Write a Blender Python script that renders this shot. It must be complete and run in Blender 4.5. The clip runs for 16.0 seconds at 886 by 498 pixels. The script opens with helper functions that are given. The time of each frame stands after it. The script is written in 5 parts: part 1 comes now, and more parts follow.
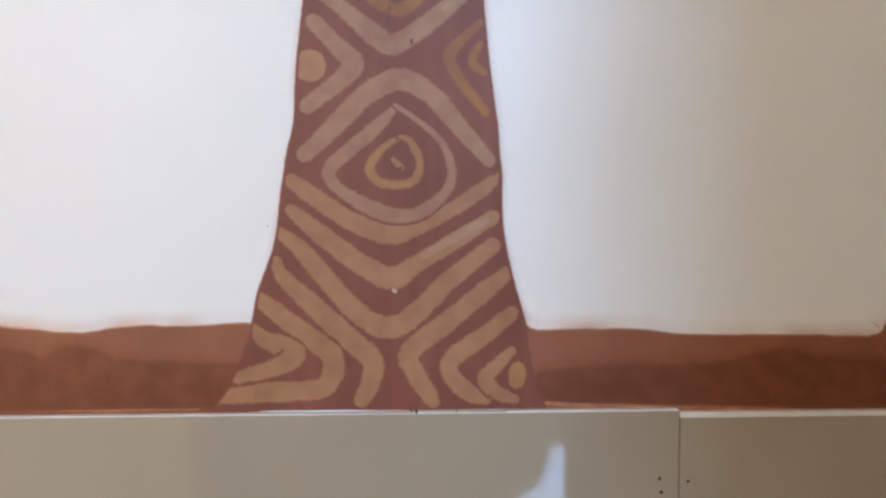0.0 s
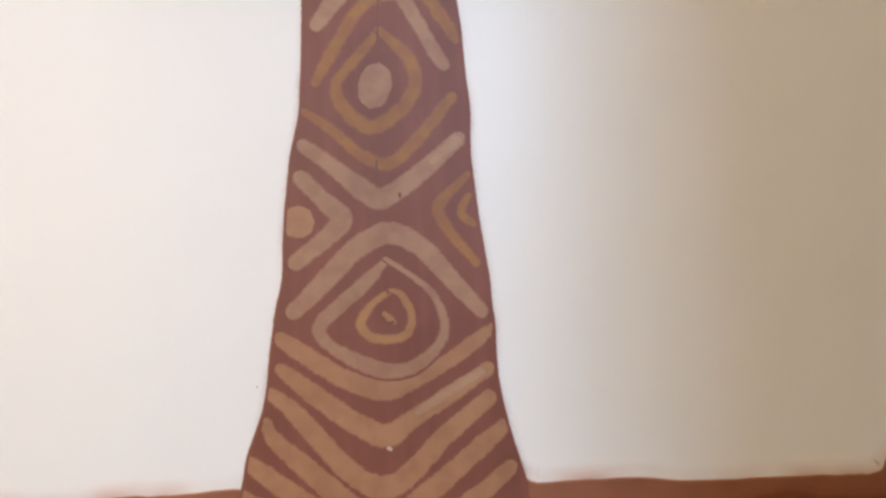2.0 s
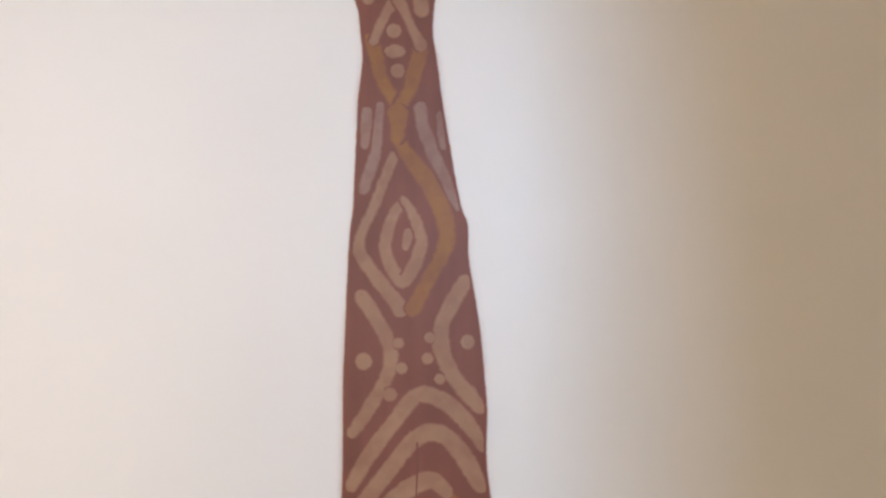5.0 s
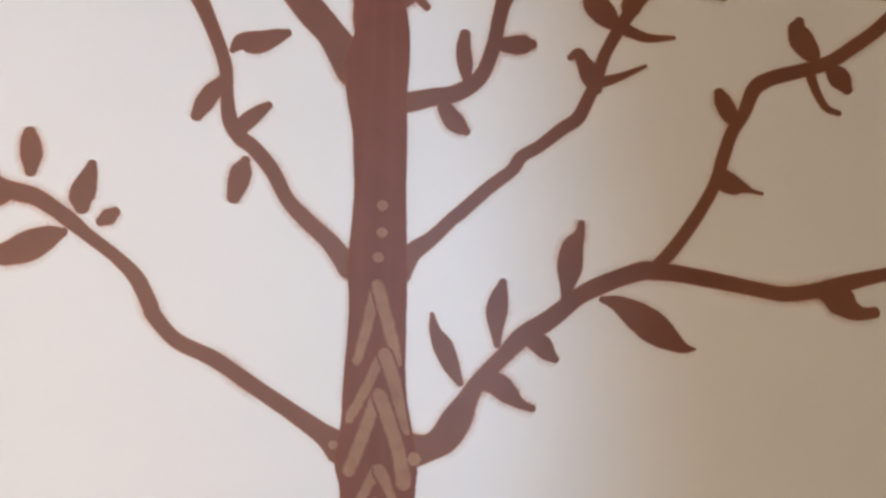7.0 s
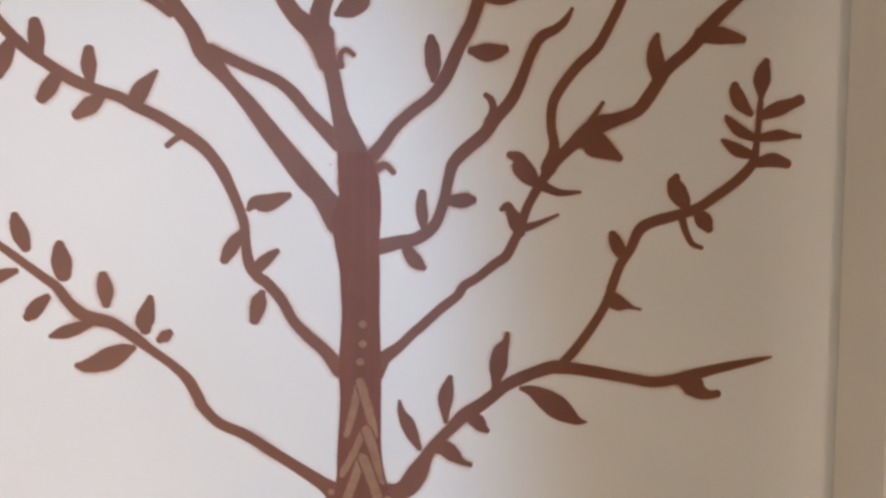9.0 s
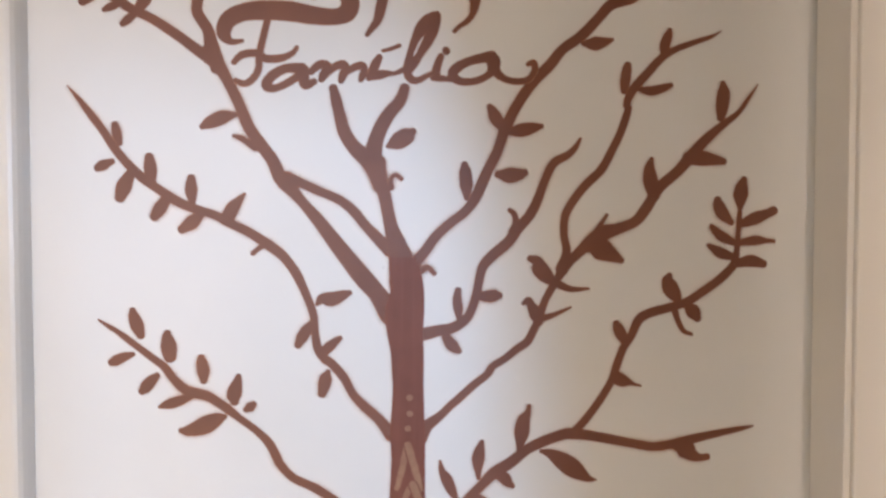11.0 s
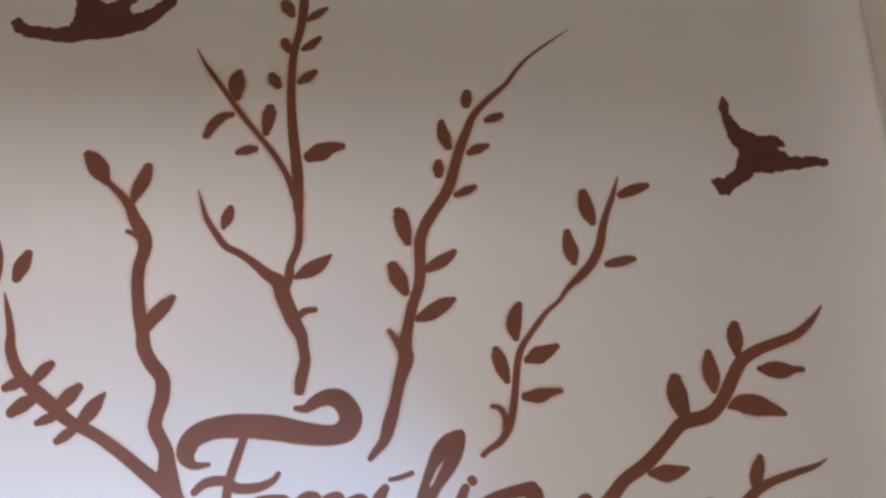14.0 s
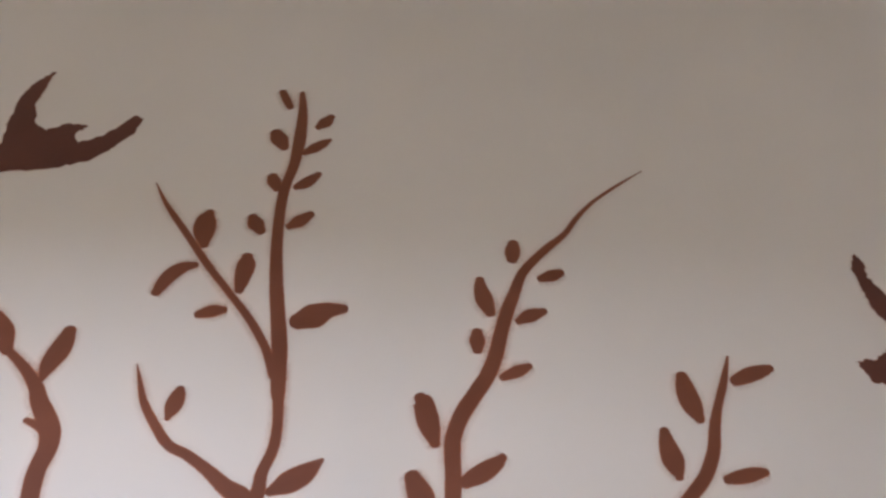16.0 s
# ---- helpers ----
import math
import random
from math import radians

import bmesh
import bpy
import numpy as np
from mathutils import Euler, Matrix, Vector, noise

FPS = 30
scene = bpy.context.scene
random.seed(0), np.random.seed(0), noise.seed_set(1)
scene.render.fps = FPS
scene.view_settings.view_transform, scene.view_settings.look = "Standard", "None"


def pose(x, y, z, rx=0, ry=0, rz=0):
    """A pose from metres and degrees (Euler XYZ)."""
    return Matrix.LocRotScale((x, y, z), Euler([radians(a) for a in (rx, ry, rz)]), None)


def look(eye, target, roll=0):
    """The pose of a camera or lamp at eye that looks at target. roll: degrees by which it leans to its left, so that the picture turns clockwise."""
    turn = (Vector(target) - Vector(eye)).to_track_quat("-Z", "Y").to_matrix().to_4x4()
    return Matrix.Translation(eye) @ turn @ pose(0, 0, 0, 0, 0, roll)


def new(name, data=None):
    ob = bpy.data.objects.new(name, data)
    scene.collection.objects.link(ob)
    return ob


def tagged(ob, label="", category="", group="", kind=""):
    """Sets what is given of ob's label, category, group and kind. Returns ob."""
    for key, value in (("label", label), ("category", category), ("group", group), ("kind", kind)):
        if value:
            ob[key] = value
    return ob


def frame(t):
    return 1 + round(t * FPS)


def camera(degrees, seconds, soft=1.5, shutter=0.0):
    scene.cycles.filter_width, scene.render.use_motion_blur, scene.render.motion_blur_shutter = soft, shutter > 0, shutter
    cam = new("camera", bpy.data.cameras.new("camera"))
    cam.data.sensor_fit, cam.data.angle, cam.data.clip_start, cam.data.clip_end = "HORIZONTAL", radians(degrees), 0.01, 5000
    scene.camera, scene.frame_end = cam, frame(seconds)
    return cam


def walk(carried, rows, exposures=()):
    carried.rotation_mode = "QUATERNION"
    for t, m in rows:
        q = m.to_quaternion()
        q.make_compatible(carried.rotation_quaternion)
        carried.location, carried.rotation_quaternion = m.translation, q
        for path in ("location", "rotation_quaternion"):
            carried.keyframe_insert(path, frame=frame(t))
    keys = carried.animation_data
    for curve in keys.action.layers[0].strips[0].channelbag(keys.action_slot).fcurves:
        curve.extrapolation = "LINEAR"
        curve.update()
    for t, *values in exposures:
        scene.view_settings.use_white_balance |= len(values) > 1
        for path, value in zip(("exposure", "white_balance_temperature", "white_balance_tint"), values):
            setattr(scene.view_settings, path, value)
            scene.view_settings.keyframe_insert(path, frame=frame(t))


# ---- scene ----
from mathutils.geometry import tessellate_polygon

cam = camera(50.0, 16.0, soft=2.6)

# eye, target and roll along the way
PATH = [
    (0, (0.049, -0.802, 0.337), (0.097, 1.192, 0.189), -0.3),
    (0.5, (0.047, -0.801, 0.347), (0.092, 1.195, 0.229), -0.3),
    (1, (0.045, -0.801, 0.35), (0.087, 1.198, 0.299), -0.2),
    (1.5, (0.034, -0.8, 0.363), (0.1, 1.199, 0.362), -0.6),
    (2, (0.018, -0.787, 0.381), (0.168, 1.206, 0.441), -2.2),
    (2.5, (-0.007, -0.783, 0.426), (0.17, 1.208, 0.474), -1.4),
    (3, (-0.041, -0.78, 0.448), (0.195, 1.197, 0.639), -1.2),
    (3.5, (-0.042, -0.782, 0.483), (0.177, 1.179, 0.811), -1.0),
    (3.7, (-0.04, -0.787, 0.492), (0.172, 1.165, 0.874), -1.1),
    (5.8, (0.045, -0.842, 0.897), (0.081, 1.151, 1.058), -0.1),
    (6, (0.045, -0.843, 0.911), (0.089, 1.143, 1.148), -0.1),
    (6.5, (0.035, -0.833, 1.014), (0.127, 1.143, 1.305), -0.5),
    (7, (0.028, -0.863, 1.163), (0.127, 1.117, 1.427), 0.7),
    (7.5, (0.029, -0.956, 1.303), (0.126, 1.038, 1.431), 0.5),
    (8.0, (0.0221, -1.0499, 1.3808), (0.145, 0.9544, 1.3521), 0.12),
    (8.2, (0.026, -1.073, 1.405), (0.156, 0.921, 1.325), 0.1),
    (10.3, (0.08, -1.414, 1.588), (0.112, 0.577, 1.394), 0.4),
    (10.5, (0.0766, -1.4329, 1.5918), (0.1023, 0.557, 1.3765), 0.09),
    (11, (0.081, -1.457, 1.608), (0.061, 0.541, 1.524), 0.0),
    (11.5, (0.08, -1.472, 1.651), (0.06, 0.528, 1.661), -0.3),
    (12, (0.08, -1.476, 1.676), (0.044, 0.521, 1.784), -0.1),
    (12.5, (0.071, -1.447, 1.678), (0.07, 0.536, 1.938), 0.5),
    (13, (0.049, -1.358, 1.655), (0.061, 0.589, 2.111), 1.1),
    (13.4, (0.041, -1.267, 1.646), (0.009, 0.627, 2.287), 1.7),
    (13.5, (0.043, -1.244, 1.645), (0.011, 0.64, 2.317), 1.7),
    (14, (0.042, -1.127, 1.661), (0.029, 0.712, 2.447), 0.6),
    (14.5, (0.057, -1.013, 1.7), (0.002, 0.783, 2.579), 1.0),
    (15, (0.067, -0.931, 1.723), (-0.088, 0.791, 2.729), 2.3),
    (15.5, (0.034, -0.859, 1.743), (-0.062, 0.792, 2.867), 2.9),
    (16, (-0.015, -0.773, 1.771), (0.0, 0.808, 2.996), 1.1),
]

walk(cam, [(t, look(eye, target, roll)) for t, eye, target, roll in PATH],
     exposures=[(0.0, -0.30, 6750, 14), (0.5, -0.29, 6900, 14), (1.5, -0.18, 7550, 17), (3.0, -0.49, 7700, 16), (3.5, -0.54, 7700, 17), (6.0, -0.41, 7850, 18),
                (7.0, -0.50, 7650, 18), (7.5, -0.57, 7450, 18), (8.0, -0.61, 7450, 18), (10.5, -0.43, 7050, 17), (11.0, -0.38, 7050, 18), (11.5, -0.37, 7050, 18),
                (12.5, -0.33, 6750, 16), (13.0, -0.31, 6500, 16), (14.0, -0.32, 6050, 19), (15.0, -0.05, 5880, 19), (16.0, 0.08, 5850, 19)])

# ---- light ----
world = bpy.data.worlds.new("sky")
scene.world = world
world.use_nodes = True
sky = world.node_tree.nodes.new("ShaderNodeTexSky")
sky.sky_type, sky.sun_disc = "NISHITA", False
sky.sun_elevation, sky.sun_rotation = radians(40), radians(200)
background = world.node_tree.nodes["Background"]
background.inputs["Strength"].default_value = 0.1
world.node_tree.links.new(sky.outputs["Color"], background.inputs["Color"])


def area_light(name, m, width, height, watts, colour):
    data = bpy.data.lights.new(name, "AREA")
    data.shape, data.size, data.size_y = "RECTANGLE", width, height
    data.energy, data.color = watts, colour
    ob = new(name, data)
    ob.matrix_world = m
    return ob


# blue daylight in the window of the back room; the other three are added fill lamps:
# one low and warm and one high and white on the left, a narrow one beside the passage
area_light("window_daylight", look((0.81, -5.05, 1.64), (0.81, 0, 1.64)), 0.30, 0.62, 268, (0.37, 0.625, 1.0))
area_light("side_warm_fill", look((-0.95, -2.04, 0.50), (-0.95, 0, 0.50)), 0.6, 0.7, 10, (1.0, 0.75, 0.35))
area_light("side_white_fill", look((-1.25, -4.40, 1.75), (-1.25, 0, 1.75)), 1.5, 0.30, 80, (0.97, 0.96, 0.97))
area_light("narrow_fill", look((0.76, -3.20, 1.40), (0.76, 0, 1.40)), 0.10, 1.4, 28, (1.0, 0.88, 0.76))

# ---- materials ----


def material(name):
    mat = bpy.data.materials.new(name)
    mat.use_nodes = True
    nodes, links = mat.node_tree.nodes, mat.node_tree.links
    return mat, nodes, links, nodes["Principled BSDF"]


def noise_node(nodes, links, scale, detail=3.0, stretch=(1, 1, 1)):
    coords = nodes.new("ShaderNodeTexCoord")
    mapping = nodes.new("ShaderNodeMapping")
    mapping.inputs["Scale"].default_value = stretch
    tex = nodes.new("ShaderNodeTexNoise")
    tex.inputs["Scale"].default_value, tex.inputs["Detail"].default_value = scale, detail
    links.new(coords.outputs["Object"], mapping.inputs["Vector"])
    links.new(mapping.outputs["Vector"], tex.inputs["Vector"])
    return tex.outputs["Fac"]


def ramp_node(nodes, links, fac, stops):
    ramp = nodes.new("ShaderNodeValToRGB")
    while len(ramp.color_ramp.elements) < len(stops):
        ramp.color_ramp.elements.new(0.5)
    for el, (at, colour) in zip(ramp.color_ramp.elements, stops):
        el.position, el.color = at, (*colour, 1)
    links.new(fac, ramp.inputs["Fac"])
    return ramp.outputs["Color"]


def mix_node(nodes, links, fac, a, b, kind="MIX"):
    mix = nodes.new("ShaderNodeMix")
    mix.data_type, mix.blend_type = "RGBA", kind
    for socket, value in ((mix.inputs["Factor"], fac), (mix.inputs["A"], a), (mix.inputs["B"], b)):
        if isinstance(value, bpy.types.NodeSocket):
            links.new(value, socket)
        elif isinstance(value, tuple):
            socket.default_value = (*value, 1)
        else:
            socket.default_value = value
    return mix.outputs["Result"]


def bump_node(nodes, links, shader, height, distance, strength=0.5):
    bump = nodes.new("ShaderNodeBump")
    bump.inputs["Distance"].default_value, bump.inputs["Strength"].default_value = distance, strength
    links.new(height, bump.inputs["Height"])
    links.new(bump.outputs["Normal"], shader.inputs["Normal"])


def surface(name, low, high, scale=6.0, rough=0.6, grain=90.0, relief=0.0008, stretch=(1, 1, 1), coat=0.0):
    mat, nodes, links, shader = material(name)
    broad = noise_node(nodes, links, scale, 4.0, stretch)
    colour = ramp_node(nodes, links, broad, [(0.3, low), (0.7, high)])
    links.new(colour, shader.inputs["Base Color"])
    shader.inputs["Roughness"].default_value = rough
    shader.inputs["Coat Weight"].default_value = coat
    bump_node(nodes, links, shader, noise_node(nodes, links, grain, 3.0, stretch), relief)
    return mat


def math_node(nodes, links, kind, a, b):
    node = nodes.new("ShaderNodeMath")
    node.operation = kind
    for socket, value in zip(node.inputs, (a, b)):
        if isinstance(value, bpy.types.NodeSocket):
            links.new(value, socket)
        else:
            socket.default_value = value
    return node.outputs[0]


def range_node(nodes, links, value, low, high, at_low, at_high):
    node = nodes.new("ShaderNodeMapRange")
    node.interpolation_type = "SMOOTHSTEP"
    for name, number in zip(("From Min", "From Max", "To Min", "To Max"), (low, high, at_low, at_high)):
        node.inputs[name].default_value = number
    links.new(value, node.inputs["Value"])
    return node.outputs["Result"]


def paint_colour(nodes, links, colour, deep, streak=0.0):
    body = ramp_node(nodes, links, noise_node(nodes, links, 14.0, 4.0), [(0.3, deep), (0.7, colour)])
    if streak:
        lines = noise_node(nodes, links, 60.0, 2.0, (1, 1, 0.05))
        pale = tuple(min(1, c * 1.25 + 0.02) for c in colour)
        body = mix_node(nodes, links, ramp_node(nodes, links, lines, [(0.45, (0, 0, 0)), (0.75, (streak,) * 3)]), body, pale)
    return body


def rim_node(nodes, links, ragged, grain=380.0):
    attribute = nodes.new("ShaderNodeAttribute")
    attribute.attribute_name = "rim"
    speck = noise_node(nodes, links, grain, 2.0)
    shift = math_node(nodes, links, "MULTIPLY", math_node(nodes, links, "SUBTRACT", speck, 0.5), ragged)
    return attribute.outputs["Fac"], math_node(nodes, links, "ADD", attribute.outputs["Fac"], shift), speck


def sprayed_paint(name, colour, deep, streak=0.0, halo=0.0, mist=(0.85, 0.36, 0.19), speckle=1.0, sheen=0.42):
    """Paint put on by brush and spray can: solid to its edge, with a thin speckled mist beyond it."""
    mat, nodes, links, shader = material(name)
    rim, ragged, speck = rim_node(nodes, links, 0.25 * speckle)
    body = paint_colour(nodes, links, colour, deep, streak)
    links.new(mix_node(nodes, links, range_node(nodes, links, rim, 0.06, 0.42, 0.0, 1.0), body, mist), shader.inputs["Base Color"])
    shader.inputs["Roughness"].default_value = 0.46
    shader.inputs["Specular IOR Level"].default_value = sheen
    alpha = range_node(nodes, links, ragged, 0.10, 0.48, 1.0, 0.0)
    if halo:
        patchy = range_node(nodes, links, noise_node(nodes, links, 11.0, 2.0), 0.42, 0.66, 0.2, 1.0)
        cloud = math_node(nodes, links, "MULTIPLY", range_node(nodes, links, rim, 0.3, 1.0, halo, 0.0), patchy)
        cloud = math_node(nodes, links, "MULTIPLY", cloud, range_node(nodes, links, speck, 0.3, 0.7, 1 - 0.5 * speckle, 1 + 0.3 * speckle))
        alpha = math_node(nodes, links, "MAXIMUM", alpha, cloud)
    links.new(alpha, shader.inputs["Alpha"])
    bump_node(nodes, links, shader, noise_node(nodes, links, 160.0, 3.0), 0.0005)
    return mat


def brushed_paint(name, colour, deep, under, streak=0.0, dry=0.3, ragged=0.5, thin=0.0):
    """Thinner paint brushed over another coat, which shows at the rim and between the bristles."""
    mat, nodes, links, shader = material(name)
    rim, rough_rim, speck = rim_node(nodes, links, ragged, 240.0)
    body = paint_colour(nodes, links, colour, deep)
    coat = paint_colour(nodes, links, under[0], under[1], streak)
    bare = range_node(nodes, links, noise_node(nodes, links, 48.0, 5.0), 0.38, 0.62, dry, thin)
    bare = math_node(nodes, links, "MAXIMUM", bare, range_node(nodes, links, rough_rim, 0.05, 0.42, 0.0, 1.0))
    links.new(mix_node(nodes, links, bare, body, coat), shader.inputs["Base Color"])
    shader.inputs["Roughness"].default_value = 0.46
    shader.inputs["Specular IOR Level"].default_value = 0.30
    bump_node(nodes, links, shader, noise_node(nodes, links, 160.0, 3.0), 0.0005)
    return mat


wall_paint = surface("white_wall_paint", (0.735, 0.73, 0.71), (0.80, 0.79, 0.77), 2.2, 0.42, 120.0, 0.0003)
return_paint = surface("warm_white_wall_paint", (0.82, 0.785, 0.74), (0.87, 0.835, 0.79), 2.2, 0.45, 120.0, 0.0003)
cream_paint = surface("cream_wall_paint", (0.69, 0.662, 0.622), (0.75, 0.722, 0.682), 1.6, 0.6, 140.0, 0.0006)
ceiling_paint = surface("ceiling_paint", (0.74, 0.72, 0.68), (0.80, 0.78, 0.74), 2.0, 0.8)
trim_paint = surface("white_gloss_trim", (0.78, 0.77, 0.74), (0.83, 0.82, 0.80), 4.0, 0.3, 60.0, 0.0003)
jamb_paint = surface("pale_jamb_paint", (0.82, 0.79, 0.75), (0.87, 0.84, 0.80), 3.0, 0.4, 60.0, 0.0004)
tile_glaze = surface("polished_beige_porcelain", (0.33, 0.270, 0.198), (0.39, 0.320, 0.238), 3.0, 0.04, 40.0, 0.00002)
tile_glaze.node_tree.nodes["Principled BSDF"].inputs["Specular IOR Level"].default_value = 0.25
floor_glaze = surface("polished_floor_porcelain", (0.36, 0.29, 0.19), (0.43, 0.35, 0.24), 2.0, 0.03, 40.0, 0.00002)
grout = surface("dark_grout", (0.20, 0.15, 0.09), (0.27, 0.20, 0.13), 40.0, 0.9)
caulk = surface("white_caulk", (0.66, 0.63, 0.58), (0.80, 0.77, 0.72), 30.0, 0.7, 200.0, 0.001)
navy_board = surface("navy_laminate", (0.02, 0.025, 0.05), (0.03, 0.035, 0.065), 5.0, 0.4)
dark_hole = surface("drilled_hole", (0.03, 0.02, 0.015), (0.05, 0.035, 0.025), 60.0, 0.95)
window_metal = surface("white_window_metal", (0.7, 0.7, 0.7), (0.75, 0.75, 0.75), 8.0, 0.35)

pane_glass, *_, glass_shader = material("window_glass")
glass_shader.inputs["Transmission Weight"].default_value = 1.0
glass_shader.inputs["Roughness"].default_value = 0.0
TRUNK_COAT = (0.212, 0.066, 0.040), (0.168, 0.050, 0.029)
LAND_COAT = (0.29, 0.100, 0.045), (0.205, 0.064, 0.029)
brown_paint = sprayed_paint("brown_mural_paint", (0.210, 0.072, 0.038), (0.165, 0.053, 0.028), halo=0.38)
letter_paint = sprayed_paint("letter_mural_paint", (0.215, 0.075, 0.040), (0.175, 0.058, 0.031), halo=0.15)
trunk_paint = sprayed_paint("trunk_mural_paint", *TRUNK_COAT, 0.3, halo=0.22, mist=(0.58, 0.18, 0.10), sheen=0.28)
tan_paint = brushed_paint("tan_mural_paint", (0.385, 0.205, 0.122), (0.31, 0.155, 0.088), TRUNK_COAT, 0.3, ragged=0.4)
warm_tan_paint = brushed_paint("warm_tan_mural_paint", (0.395, 0.195, 0.097), (0.33, 0.152, 0.072), TRUNK_COAT, 0.3, dry=0.25, ragged=0.5)
ochre_paint = brushed_paint("ochre_mural_paint", (0.34, 0.143, 0.034), (0.27, 0.108, 0.028), TRUNK_COAT, 0.3, dry=0.4, ragged=0.35)
gold_paint = brushed_paint("gold_mural_paint", (0.39, 0.19, 0.075), (0.33, 0.15, 0.056), TRUNK_COAT, 0.3, dry=0.2, ragged=0.35)
lilac_paint = brushed_paint("lilac_mural_paint", (0.33, 0.188, 0.142), (0.265, 0.14, 0.104), TRUNK_COAT, 0.3, dry=0.4, ragged=0.5)
pale_paint = brushed_paint("pale_mural_paint", (0.42, 0.25, 0.155), (0.36, 0.20, 0.12), ((0.40, 0.215, 0.125), (0.31, 0.155, 0.085)), dry=0.75, ragged=0.9)
white_paint = brushed_paint("white_chip_paint", (0.50, 0.38, 0.30), (0.42, 0.30, 0.23), ((0.48, 0.33, 0.26), (0.4, 0.26, 0.2)))
dark_paint = brushed_paint("dark_mark_paint", (0.155, 0.052, 0.034), (0.13, 0.044, 0.029), TRUNK_COAT, dry=0.5)
ground_paint = sprayed_paint("ground_mural_paint", *LAND_COAT, halo=0.45, speckle=0.15)
dense_paint = sprayed_paint("dense_mural_paint", (0.125, 0.042, 0.030), (0.100, 0.034, 0.024), halo=0.15)
peach_paint = brushed_paint("peach_mural_paint", (0.50, 0.24, 0.13), (0.40, 0.17, 0.09), LAND_COAT, dry=0.6)
shrub_paint = brushed_paint("shrub_mural_paint", (0.185, 0.050, 0.020), (0.140, 0.038, 0.015), LAND_COAT, dry=0.3, ragged=0.1)

# ---- building blocks ----


def mesh_object(name, bm, mat, parent=None, label=""):
    data = bpy.data.meshes.new(name)
    bm.to_mesh(data)
    bm.free()
    data.materials.append(mat)
    ob = new(name, data)
    if parent:
        ob.parent = parent
    return tagged(ob, label)


def add_box(bm, x0, x1, y0, y1, z0, z1, bevel=0.0):
    made = bmesh.ops.create_cube(bm, size=1.0)
    bmesh.ops.scale(bm, vec=(x1 - x0, y1 - y0, z1 - z0), verts=made["verts"])
    bmesh.ops.translate(bm, vec=((x0 + x1) / 2, (y0 + y1) / 2, (z0 + z1) / 2), verts=made["verts"])
    if bevel:
        edges = list({e for v in made["verts"] for e in v.link_edges})
        bmesh.ops.bevel(bm, geom=edges, offset=bevel, segments=2, affect="EDGES", profile=0.5)


def box(name, x0, x1, y0, y1, z0, z1, mat, parent=None, bevel=0.0, label=""):
    bm = bmesh.new()
    add_box(bm, x0, x1, y0, y1, z0, z1, bevel)
    return mesh_object(name, bm, mat, parent, label)


def boxes(name, rows, mat, parent=None, bevel=0.0, label=""):
    bm = bmesh.new()
    for row in rows:
        add_box(bm, *row, bevel)
    return mesh_object(name, bm, mat, parent, label)


def arch(profile, y0, y1, top, n=30):
    """Rows of slim boxes above an opening whose head follows the profile of (x, height)."""
    x0, x1 = profile[0][0], profile[-1][0]
    for i in range(n):
        a, b = x0 + (x1 - x0) * i / n, x0 + (x1 - x0) * (i + 1) / n
        middle = (a + b) / 2
        for (xa, za), (xb, zb) in zip(profile, profile[1:]):
            if xa <= middle <= xb:
                yield a, b, y0, y1, za + (zb - za) * (middle - xa) / (xb - xa), top


def structure(ob, label, category):
    return tagged(ob, label, category, kind="structure")


# ---- the room ----
LEFT, RIGHT, HALL_BACK, BACK, TOP = -2.60, 1.40, -2.00, -5.00, 3.00
EDGE, RETURN = -0.615, 0.637

structure(box("floor", LEFT - 0.12, RIGHT + 0.12, BACK - 0.12, 2.40, -0.10, 0.0, floor_glaze),
          "polished beige porcelain floor running through the rooms", "floor")
structure(box("ceiling", LEFT - 0.12, RIGHT + 0.12, BACK - 0.12, 2.40, TOP, TOP + 0.10, ceiling_paint),
          "plain white painted ceiling", "ceiling")
structure(boxes("wall_mural", [
    (EDGE, RETURN, 0.0, 0.15, 0.0, TOP),
    (-1.42, EDGE, 0.0, 0.15, 2.13, TOP),
    (LEFT, -1.42, 0.0, 0.15, 0.0, TOP)], wall_paint),
    "white painted wall that carries the tree mural beside a doorway", "wall")
structure(box("wall_return", RETURN, RIGHT, -0.148, 0.15, 0.0, TOP, return_paint, bevel=0.003),
          "white wall end standing forward of the mural wall", "wall")
structure(box("wall_left", LEFT - 0.12, LEFT, BACK, 2.40, 0.0, TOP, cream_paint),
          "cream painted side wall", "wall")
structure(box("wall_right", RIGHT, RIGHT + 0.12, BACK, 2.40, 0.0, TOP, cream_paint),
          "cream painted side wall", "wall")
